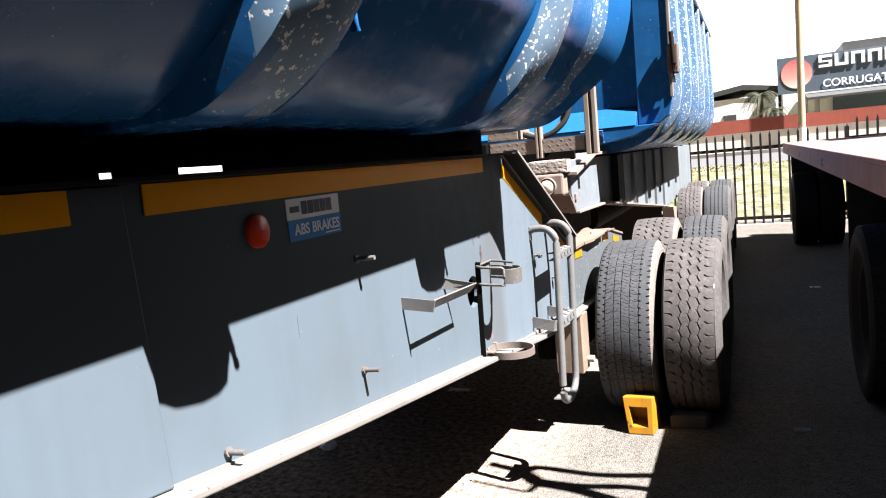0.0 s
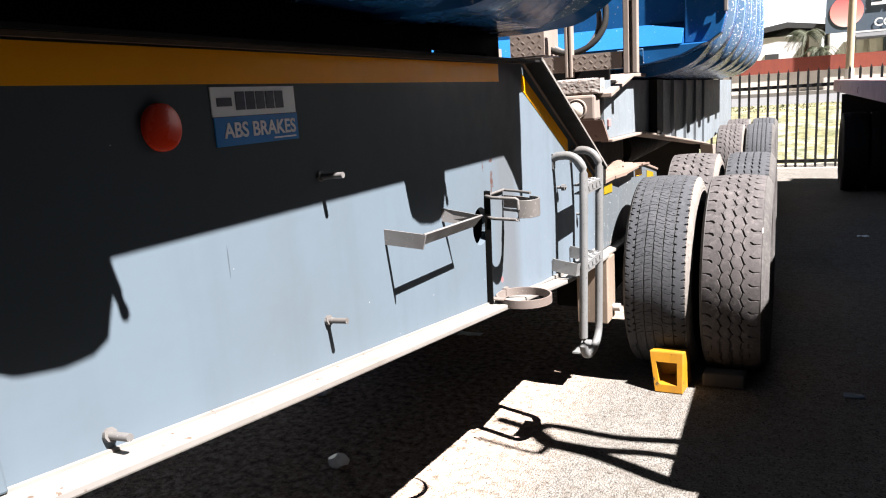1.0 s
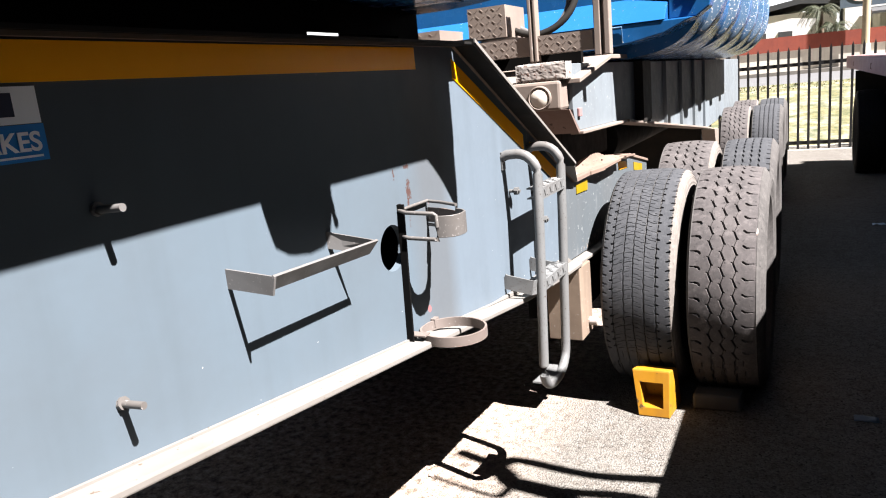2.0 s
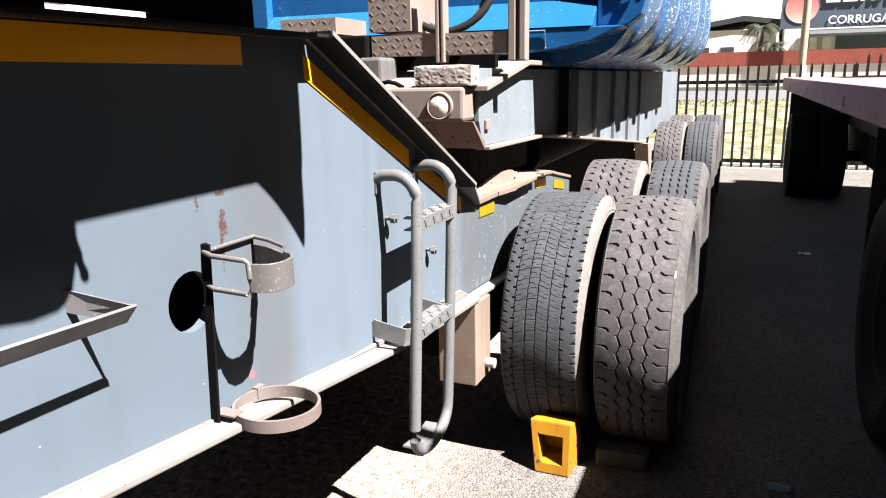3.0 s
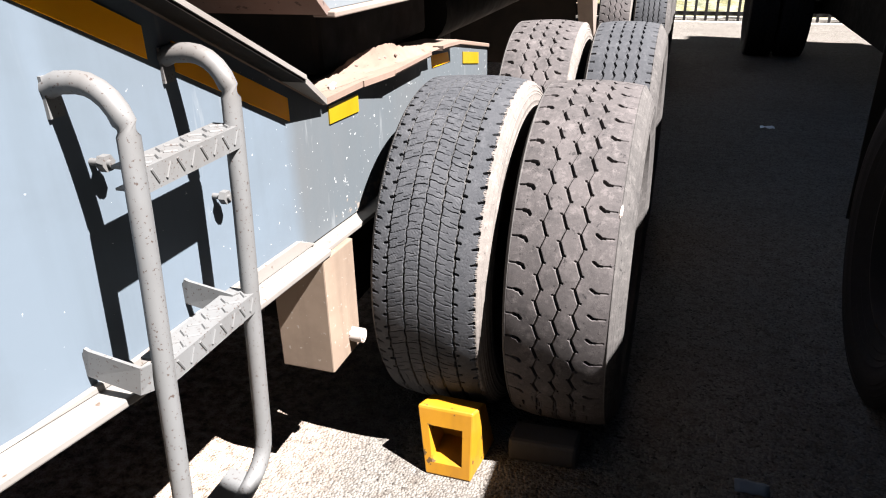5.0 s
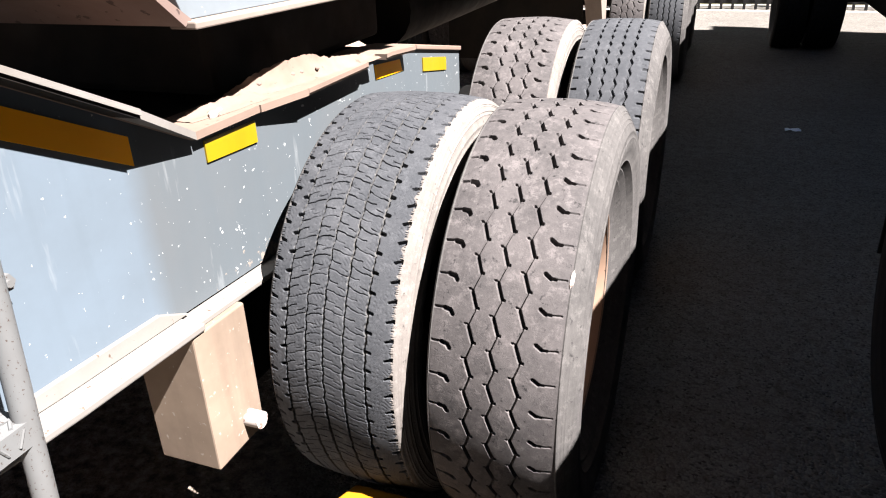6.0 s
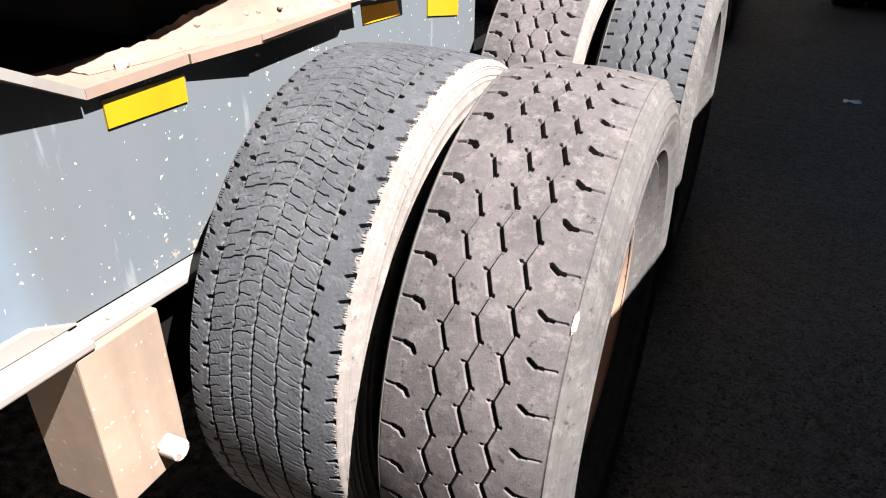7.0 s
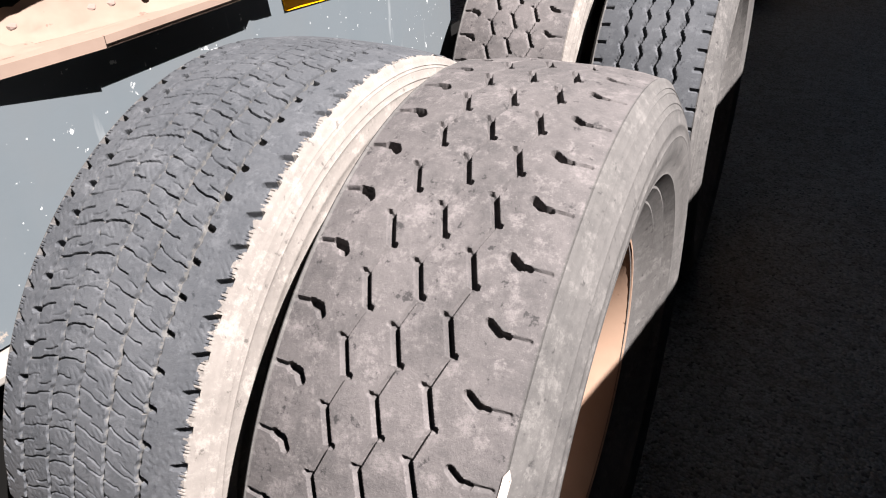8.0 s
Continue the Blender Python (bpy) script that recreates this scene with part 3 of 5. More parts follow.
def chassis_beam(x_face, sign):
    """A deep plate web with top and bottom flanges; sign: the way that its outer face looks."""
    bottom = [(-2.6, 1.50), (0.98, 1.056), (1.5, 0.986), (2.54, 0.857), (3.28, 0.762), (3.62, 0.736), (4.2, 0.706), (5.6, 0.668)]
    top = [(5.6, 0.945), (5.13, 1.03), (4.9, 1.048), (4.045, 1.046), (2.946, 1.607), (-2.6, 1.607)]
    hy, hz, hr = 2.512, 1.113, 0.059
    fore = bottom[:3] + [(hy, 0.862)] + arc(hy, hz, hr, 270, 90, 16) + [(hy, 1.607), (-2.6, 1.607)]
    aft = [(hy, 0.862)] + bottom[3:] + top[:-1] + [(hy, 1.607)] + arc(hy, hz, hr, 90, -90, 16)
    m = Mesh().prism(fore, "x", x_face, x_face - sign * 0.02).prism(aft, "x", x_face, x_face - sign * 0.02)
    web = part("side_plate", m, M_WEB, front, "grey-blue painted steel side plate with paint chips and a cable hole")
    run = bottom[:6] + [(3.92, 0.7205)]
    fl = Mesh().prism(run + [(y, z - 0.017) for y, z in reversed(run)], "x", x_face + sign * 0.063, x_face - sign * 0.09)
    part("bottom_flange", fl, M_FLANGE, front, "pale dusty bottom flange", bevel=0.004)
    run = [(3.92, 0.7145), (4.2, 0.70), (5.6, 0.662)]
    fl = Mesh().prism(run + [(y, z - 0.014) for y, z in reversed(run)], "x", x_face + sign * 0.044, x_face - sign * 0.09)
    part("bottom_flange", fl, M_FLANGE, front, "pale dusty bottom flange", bevel=0.003)
    seam = [(y, z) for y, z in bottom[1:6]]
    fl = Mesh().prism([(y, z + 0.005) for y, z in seam] + [(y, z - 0.002) for y, z in reversed(seam)], "x", x_face, x_face + sign * 0.007)
    part("weld_bead", fl, M_FLANGE, front)
    lap = [(3.0, 0.7990), (3.28, 0.763), (3.62, 0.737), (3.94, 0.7205), (3.865, 0.758), (3.62, 0.770), (3.3, 0.779)]
    part("lap_plate", Mesh().prism(lap, "x", x_face, x_face + sign * 0.010), M_FLANGE, front, "pale welded plate along the bottom edge", bevel=0.002)
    tp = [(-2.6, 1.607), (2.946, 1.607), (4.045, 1.046), (4.9, 1.048), (5.13, 1.03), (5.6, 0.945)]
    fl = Mesh().prism(tp + [(y, z + (0.016 if y > 2.95 else 0.007)) for y, z in reversed(tp)], "x", x_face + sign * 0.010, x_face - sign * 0.12)
    flange = part("top_flange", fl, M_TAN, front, "dusty top flange that drops to the rear", bevel=0.003)
    for lip in ([(-2.6, 1.607), (2.943, 1.607)], [(2.949, 1.607), (3.86, 1.1405)], [(4.421, 1.0470), (4.74, 1.0476)], [(4.86, 1.0479), (4.9, 1.048), (5.07, 1.0347)]):
        wide = (0.067 if lip[0][0] < 2 else 0.075) if lip[0][0] < 4 else 0.048
        m = Mesh().prism(lip + [(y, z + (0.016 if lip[0][0] > 0 else 0.007)) for y, z in reversed(lip)], "x", x_face + sign * 0.010, x_face + sign * (wide - 0.004))
        # Forward lips are dark: the shade beneath them is put into the colour.
        part("flange_lip", m, M_DARK if lip[0][0] < 4 else M_TAN, flange, "flange lip, painted dark as shade along the front")
        m = Mesh().prism([(y, z + (0.006 if lip[0][0] > 0 else 0.001)) for y, z in lip] + [(y, z + (0.017 if lip[0][0] > 0 else 0.008)) for y, z in reversed(lip)], "x", x_face + sign * (wide - 0.004), x_face + sign * wide)
        # Edge painted black where shaded, pale on the slope where sun catches it.
        part("lip_edge", m, M_DARK if lip[0][0] < 0 else M_FLANGE if lip[0][0] < 4 else M_TAN, flange, "flange edge painted black as shade" if lip[0][0] < 0 else "pale flange edge")
    for mat, ends in ((M_TAN, ((4.045, 1.0465, 0.018), (4.257, 1.0467, 0.020))), (M_TAN, ((4.258, 1.0468, 0.024), (4.4195, 1.0470, 0.048))), (M_TAN, ((4.742, 1.0478, 0.046), (4.80, 1.0480, 0.014))), (M_FLANGE, ((3.862, 1.1395, 0.068), (4.041, 1.048, 0.022)))):
        v = [(x_face + sign * w, y, z + h) for y, z, wo in ends for h in (0.001, 0.017) for w in (0.010, wo)]
        part("flange_lip", Mesh().add(v, [(0, 1, 3, 2), (4, 6, 7, 5), (0, 4, 5, 1), (2, 3, 7, 6), (0, 2, 6, 4), (1, 5, 7, 3)]), mat, flange)
    return web


chassis_beam(WEB, 1)
chassis_beam(-2.095, -1)
for y in (-1.5, 0.0, 1.4, 2.7):
    part("cross_member", Mesh().box(-2.075, -0.925, y - 0.06, y + 0.06, 1.2, 1.55), M_DARK, front, "dark cross member")
part("rear_floor", Mesh().box(-2.07, -0.93, 2.98, 5.3, 0.86, 0.98), M_DARK, front, "dark rear frame plate")
fold = Mesh().prism([(-2.6, 1.606), (0.96, 1.606), (0.985, 1.057), (-2.6, 1.501)], "x", WEB, WEB + 0.012)
part("front_plate", fold, M_WEB, front, bevel=0.004)

# Plate added behind the cable hole so that it looks dark inside.
part("hole_backing", Mesh().box(-1.03, -1.0, 2.25, 2.8, 0.92, 1.55), M_BLACK, front, "added black plate that keeps the cable hole dark")

# amber and yellow reflective strips
for y0, y1, out in ((-1.2, 0.852, 0.012), (1.012, 2.715, 0.0)):
    part("amber_strip", Mesh().box(WEB + out, WEB + out + 0.003, y0, y1, 1.548, 1.603), M_AMBER, front, "amber reflective strip")
sl = -0.497
for y0, y1 in ((2.935, 3.468), (3.535, 3.892)):
    part("amber_strip", Mesh().prism([(y0, 1.527 + sl * (y0 - 2.92)), (y1, 1.527 + sl * (y1 - 2.92)), (y1, 1.58 + sl * (y1 - 2.92)), (y0, 1.58 + sl * (y0 - 2.92))], "x", WEB, WEB + 0.003), M_AMBER, front, "amber reflective strip")
part("yellow_strip", Mesh().prism([(4.082, 0.989), (4.256, 0.981), (4.256, 1.029), (4.082, 1.034)], "x", WEB, WEB + 0.004), M_YELLOW, front, "bright yellow reflective strip")
part("yellow_strip", Mesh().prism([(5.23, 0.940), (5.45, 0.902), (5.45, 0.948), (5.23, 0.985)], "x", WEB, WEB + 0.004), M_YELLOW, front, "bright yellow reflective strip")


part("amber_strip", Mesh().prism([(4.872, 0.988), (5.06, 0.976), (5.045, 1.014), (4.866, 1.030)], "x", WEB, WEB + 0.003), M_AMBER, front, "amber reflective strip")

# sticker and round reflector
st = part("sticker", Mesh().box(WEB, WEB + 0.002, 1.424, 1.647, 1.494, 1.543), M_STICK, front, "white and blue brake sticker")
part("lower_field", Mesh().box(WEB, WEB + 0.0022, 1.426, 1.649, 1.444, 1.493), M_STICKB, st)
for y0, y1, z0, z1 in [(1.436, 1.472, 1.511, 1.525)] + [(1.482 + i * 0.0265, 1.505 + i * 0.0265, 1.504, 1.535) for i in range(5)]:
    part("emblem_bar", Mesh().box(WEB + 0.002, WEB + 0.003, y0, y1, z0, z1), M_INK, st)
part("small_print", Mesh().box(WEB + 0.0022, WEB + 0.003, 1.575, 1.64, 1.449, 1.452), M_STICK, st)


def lettering(text, size, mat, parent, at, turn, name="lettering", bold=0.02):
    cu = bpy.data.curves.new(name, "FONT")
    cu.body, cu.size, cu.extrude, cu.offset = text, size, 0.0006, size * bold
    tmp = new(name, cu)
    me = bpy.data.meshes.new_from_object(tmp.evaluated_get(bpy.context.evaluated_depsgraph_get()))
    bpy.data.objects.remove(tmp)
    ob = new(name, me)
    me.materials.append(mat)
    ob.parent = parent
    base = ORIGIN[parent.name] if parent.name in ORIGIN else ORIGIN[parent.parent.name] + parent.location
    ob.location = Vector(at) - base
    ob.rotation_euler = [radians(q) for q in turn]
    return ob


lettering("ABS BRAKES", 0.036, M_STICK, st, (WEB + 0.0030, 1.446, 1.458), (90, 0, 90))
refl = Mesh().lathe([(0.0, 0.037), (0.008, 0.036), (0.011, 0.030), (0.012, 0.0005)], 28)
refl.v = [(WEB + x, 1.312 + y, 1.484 + z) for x, y, z in refl.v]
part("reflector", refl, M_RED, front, "round red reflector", smooth=40)


# pegs, flat-bar tray, bottle bracket on the side plate
for y, z, n in ((1.705, 1.362, 0.058), (1.683, 1.064, 0.05), (1.139, 1.060, 0.045)):
    m = Mesh().tube([(WEB, y, z), (WEB + n, y, z + 0.003)], 0.0062, 12)
    m.tube([(WEB, y, z), (WEB + 0.007, y, z + 0.002)], 0.011, 9)
    part("peg", m, M_STEEL, front, "short steel peg", smooth=40)
m = Mesh()
A, B, C, D = (Vector(p) for p in ((WEB, 1.938, 1.21), (WEB + 0.108, 1.943, 1.198), (WEB + 0.108, 2.284, 1.186), (WEB, 2.250, 1.212)))
fall, slant = Vector((0, 0, -0.037)), Vector((-0.028, 0.002, -0.031))
for a, b, fa, fb, thick in ((A, B, fall, Vector((-0.010, 0, -0.035)), Vector((0.001, 0.004, 0))),
                            (B, C, slant, slant, Vector((-0.004, 0, 0.003))),
                            (C, D, slant, fall, Vector((0, -0.004, 0)))):
    q = [a, b, b + fb, a + fa]
    m.add(q + [v + thick for v in q], [(0, 1, 2, 3), (7, 6, 5, 4), (0, 4, 5, 1), (1, 5, 6, 2), (2, 6, 7, 3), (3, 7, 4, 0)])
part("flat_bar_bracket", m, M_STEEL, front, "bare flat-bar bracket")
YB = 2.54
m = Mesh().prism([(WEB, YB - 0.004), (WEB + 0.02, YB - 0.004), (WEB + 0.02, YB + 0.002), (WEB + 0.006, YB + 0.002), (WEB + 0.006, YB + 0.010), (WEB, YB + 0.010)], "z", 0.848, 1.205)
m.v = [(x, y - 0.005 + 0.019 * (z - 0.848) / 0.357, z + (0.012 if z > 1 else 0.0)) for x, y, z in m.v]
# The post's near-black colour carries the shade on its face.
br = part("bottle_bracket", m, M_BLACK, front, "steel bottle bracket with a clip and a hoop", bevel=0.001)
YC = YB + 0.014
for z in (1.196, 1.131):
    pts = [(WEB + 0.004, YC - 0.001, z + 0.006), (WEB + 0.03, YC - 0.010, z + 0.001), (WEB + 0.106, YC - 0.010, z - 0.002), (WEB + 0.112, YC - 0.009, z - 0.006), (WEB + 0.113, YC - 0.008, 1.160)]
    part("clip_bar", Mesh().tube(pts, 0.0052, 10), M_STEEL, br, smooth=50)
    part("clip_bar", Mesh().tube([(WEB + 0.114, YC + 0.104, z), (WEB + 0.05, YC + 0.138, z + 0.002), (WEB + 0.002, YC + 0.150, z + 0.004)], 0.0045, 10), M_STEEL, br, smooth=50)
part("clip_bar", Mesh().tube([(WEB + 0.007, YC - 0.002, 1.202), (WEB + 0.006, YC + 0.150, 1.201)], 0.0042, 10), M_STEEL, br, smooth=50)
strap = [(WEB + x, YC + y, 1.160) for x, y in ((0.112, -0.006), (0.130, -0.002), (0.148, 0.008), (0.157, 0.024), (0.159, 0.046), (0.154, 0.070), (0.138, 0.090), (0.112, 0.104))]
part("clip_plate", Mesh().tube(strap, 0, flat=(0.005, 0.055)), M_STEEL, br, "worn curved clip plate", bevel=0.001, smooth=40)
part("clip_plate", Mesh().tube([(WEB + 0.112, YC + 0.105, 1.160), (WEB + 0.06, YC + 0.138, 1.161), (WEB + 0.004, YC + 0.152, 1.162)], 0, flat=(0.005, 0.040)), M_HOOP, br, smooth=40)
ring = [(WEB + 0.088 + 0.088 * math.cos(q), YB + 0.09 + 0.084 * math.sin(q), 0.858) for q in (2 * math.pi * i / 32 for i in range(32))]
part("hoop", Mesh().tube(ring, 0, closed=True, flat=(0.006, 0.026)), M_HOOP, br, "rusty hoop", smooth=50)
part("hoop_tab", Mesh().box(WEB, WEB + 0.014, YB + 0.125, YB + 0.15, 0.852, 0.875), M_HOOP, br)
part("hoop_tab", Mesh().box(WEB, WEB + 0.05, YB + 0.0, YB + 0.03, 0.8695, 0.873), M_HOOP, br)


# ladder
def ladder():
    xl, yl, yr, zb = -0.782, 3.262, 3.511, 0.43
    lean = Vector((-0.006, -0.05, 0))
    lad = part("ladder", Mesh().box(WEB, WEB + 0.006, yl - 0.014, yl + 0.014, 1.208, 1.268), M_LADDER, front, "worn grey tubular steel access ladder")
    part("mount_plate", Mesh().box(WEB, WEB + 0.006, yr - 0.014, yr + 0.014, 1.208, 1.268), M_LADDER, lad)

    def swung(p):
        q = Vector(p)
        return q + lean * max(0.0, (1.15 - q.z) / 0.7)

    def top(y):
        return [(WEB, y, 1.250), (WEB + 0.02, y, 1.258)] + [(xl - 0.07 + 0.07 * math.sin(radians(q)), y, 1.188 + 0.072 * math.cos(radians(q))) for q in range(0, 91, 15)]
    left, right = top(yl), top(yr)
    bend = [(xl, (yl + yr) / 2 - (yr - yl) / 2 * math.cos(radians(q)), zb + 0.10 - 0.10 * math.sin(radians(q)) ** 0.7) for q in range(0, 181, 12)]
    path = left + [(xl, yl, z) for z in (1.0, 0.8, 0.65)] + bend + [(xl, yr, z) for z in (0.65, 0.8, 1.0)] + right[::-1]
    part("rail", Mesh().tube([swung(p) for p in path], 0.0168, 16), M_LADDER, lad, smooth=50)
    for z in (1.135, 0.825):
        o = swung((xl, 0, z)) - Vector((xl, 0, z))
        x, a, b = xl + o.x, yl + o.y, yr + o.y
        m = Mesh().prism([(x - 0.042, z - 0.03), (x + 0.014, z - 0.03), (x + 0.014, z + 0.008), (x - 0.042, z + 0.008), (x - 0.042, z + 0.003), (x + 0.009, z + 0.003), (x + 0.009, z - 0.026), (x - 0.042, z - 0.026)], "y", a, b)
        for i in range(8):
            y = a + 0.022 + i * (b - a - 0.044) / 7
            k = 0.006 if i % 2 else -0.006
            m.tube([(x - 0.030, y - k, z + 0.0085), (x - 0.012, y + k, z + 0.0085)], 0.003, 6)
            m.tube([(x - 0.008, y + k, z + 0.0085), (x + 0.008, y - k, z + 0.0085)], 0.003, 6)
            m.tube([(x + 0.0145, y - k, z - 0.02), (x + 0.0145, y + k, z + 0.002)], 0.0025, 6)
        part("tread", m, M_LADDER, lad, "chequer-plate tread")
    for y in (yl, yr):
        part("strap", Mesh().tube([swung(p) for p in ((WEB, y - 0.035, 0.835), (WEB + 0.012, y - 0.035, 0.83), (xl - 0.02, y - 0.03, 0.812), (xl - 0.005, y + 0.005, 0.81))], 0, flat=(0.006, 0.05)), M_LADDER, lad)
    part("foot_tread", Mesh().tube([swung((xl - 0.028, y, zb + 0.012 + 0.25 * (y - (yl + yr) / 2) ** 2 * 4)) for y in (yl + 0.04, yl + 0.08, (yl + yr) / 2, yr - 0.08, yr - 0.04)], 0, flat=(0.06, 0.006)), M_LADDER, lad)
    for y, z in ((yl + 0.045, 1.128), (3.583, 0.974)):
        m = Mesh().tube([(WEB, y, z), (WEB + 0.04, y, z)], 0.006, 10).tube([(WEB + 0.02, y, z), (WEB + 0.034, y, z)], 0.014, 6)
        part("bolt", m, M_LADDER, lad, smooth=40)


ladder()

# bracket leg under the beam, axle, wheels
m = Mesh().prism([(3.885, 0.375), (4.05, 0.375), (4.05, 0.695), (3.885, 0.702)], "x", -1.0, -0.848)
leg = part("hanger_bracket", m, M_HANGER, front, "dusty primer spring hanger box", bevel=0.004)
part("bolt", Mesh().tube([(-0.85, 4.0, 0.43), (-0.812, 4.0, 0.43)], 0.020, 12), M_BRICKW, leg, smooth=40)
for y in (4.547, 5.9):
    # Hidden box added to keep stray sun off the ground behind the tyres.
    part("sun_block", Mesh().box(-1.16, -0.93, y - 0.49, y + 0.50, 0.40, 0.63), M_BLACK, front, "hidden black box above the axle, added to block sun", bevel=0.01)
    part("axle", Mesh().tube([(-2.56, y, 0.505), (-0.44, y, 0.505)], 0.065, 20), M_DARK, front, smooth=40)
    spare = y > 5
    back = 0.028 if spare else 0.0
    wheel(front, -0.652 - back, y, TYRE_IN_FAR if spare else TYRE_IN, RIM_IN, "worn dusty tyre with a pale sidewall", 0.0, 1.12)
    dual = wheel(front, -0.300 - back, y, TYRE_OUT_FAR if spare else TYRE_OUT, RIM_OUT, "dusty tyre with zigzag tread on a cream rim", 20)
    if not spare:
        m = Mesh()
        rim_of = ((-0.017, -0.002), (-0.010, 0.003), (0.009, 0.004), (0.018, 0.001), (0.011, -0.003), (-0.008, -0.004))
        m.v = [(0.130 + b, -0.806 * h + 0.593 * a, 0.593 * h + 0.806 * a) for h in (0.5085, 0.5118) for a, b in rim_of]
        m.f = [tuple(range(6)), tuple(range(11, 5, -1))] + [(i, i + 6, (i + 1) % 6 + 6, (i + 1) % 6) for i in range(6)]
        m.k = [0] * len(m.f)
        chip = new("chip", data_of("chip", m, M_BRICKW))
        chip.parent = dual
        tagged(chip, "pale chip torn from the tyre's shoulder")
    wheel(front, -2.335, y, TYRE_IN_FAR, RIM_OUT, "dusty truck tyre")
    wheel(front, -2.665, y, TYRE_OUT_FAR, RIM_IN, "dusty truck tyre")

# coupling plate, and a flake of caked dust lifting off the flange
def flake(ridge, foot, z0, seed):
    """A peeling crust: a sloping face up to a broken ridge, hollow behind."""
    m = Mesh()
    line = smooth_line(ridge, 12)
    rows = 7
    v = []
    for x, y, z in line:
        z += 0.005 * noise.noise((y * 60, 1, seed)) + 0.003 * noise.noise((y * 160, 5, seed))
        for i in range(rows):
            u = i / (rows - 1)
            p = Vector((x + foot * (1 - u), y, z0 + (z - z0) * (0.25 * u + 0.75 * u * u)))
            p.x += 0.006 * noise.noise((y * 25, u * 3, seed))
            p.z += 0.004 * noise.noise((y * 40, u * 9, seed + 4)) * (u > 0)
            v.append(p)
        v += [Vector((x - 0.006, y, z - 0.004)), Vector((x + 0.010, y, z0 - 0.004))]
    n = rows + 2
    f = [(j * n + i, j * n + i + 1, (j + 1) * n + i + 1, (j + 1) * n + i) for j in range(len(line) - 1) for i in range(n - 1)]
    return m.add(v, f)


part("coupling_plate", Mesh().box(-2.0, -0.99, 4.15, 5.15, 0.985, 1.03), M_DARK, front, "dark coupling base plate", bevel=0.004)
crust = part("dust_crust", flake([(-0.985, 4.25, 1.072), (-0.966, 4.33, 1.098), (-0.950, 4.40, 1.113), (-0.935, 4.50, 1.119), (-0.925, 4.56, 1.116), (-0.915, 4.62, 1.098), (-0.90, 4.70, 1.090), (-0.888, 4.82, 1.068)], 0.035, 1.063, 3), M_TAN, front, "pale crust of caked dust peeling off the flange", smooth=50)
part("dust_crust", flake([(-0.99, 4.10, 1.066), (-0.965, 4.18, 1.078), (-0.955, 4.27, 1.080), (-0.94, 4.36, 1.068)], 0.05, 1.063, 8), M_TAN, front, smooth=50)
for x, y, r in ((-0.925, 4.155, 0.011), (-0.938, 4.19, 0.007), (-0.93, 4.47, 0.008), (-0.922, 4.50, 0.006), (-0.95, 4.36, 0.006), (-0.905, 4.55, 0.005)):
    crumb = Mesh().lathe([(r * q, r * h) for q, h in ((-1, 0.02), (-0.8, 0.7), (-0.1, 1.0), (0.6, 0.75), (1, 0.02))], 7)
    crumb.v = [(x + p, y + q * 1.4, 1.066 + (h if y < 4.3 else h + 0.018)) for p, q, h in crumb.v]
    part("crumb", crumb, M_BRICKW if y < 4.3 else M_RUST, front, "loose crumb")


# ---- tipper bins ----
SIDE = [(-0.50, 2.95), (-0.445, 2.45), (-0.42, 2.2), (-0.425, 2.05), (-0.45, 1.955), (-0.51, 1.865), (-0.60, 1.765), (-0.74, 1.68), (-0.92, 1.632), (-1.5, 1.62)]
RIBS = [(-0.42, 2.93), (-0.37, 2.45), (-0.355, 2.15), (-0.37, 2.0), (-0.425, 1.86), (-0.52, 1.742), (-0.65, 1.662), (-0.80, 1.632), (-0.93, 1.622)]


SIDE_REAR = [(-0.50, 2.95), (-0.48, 2.45), (-0.465, 2.2), (-0.46, 2.0), (-0.468, 1.87), (-0.49, 1.77), (-0.535, 1.69), (-0.60, 1.63), (-0.69, 1.59), (-0.80, 1.57), (-0.95, 1.56), (-1.5, 1.56)]
RIBS_REAR = [(-0.42, 2.93), (-0.405, 2.45), (-0.395, 2.2), (-0.395, 2.0), (-0.408, 1.87), (-0.438, 1.775), (-0.497, 1.69), (-0.58, 1.628), (-0.68, 1.594), (-0.80, 1.578), (-0.95, 1.57)]


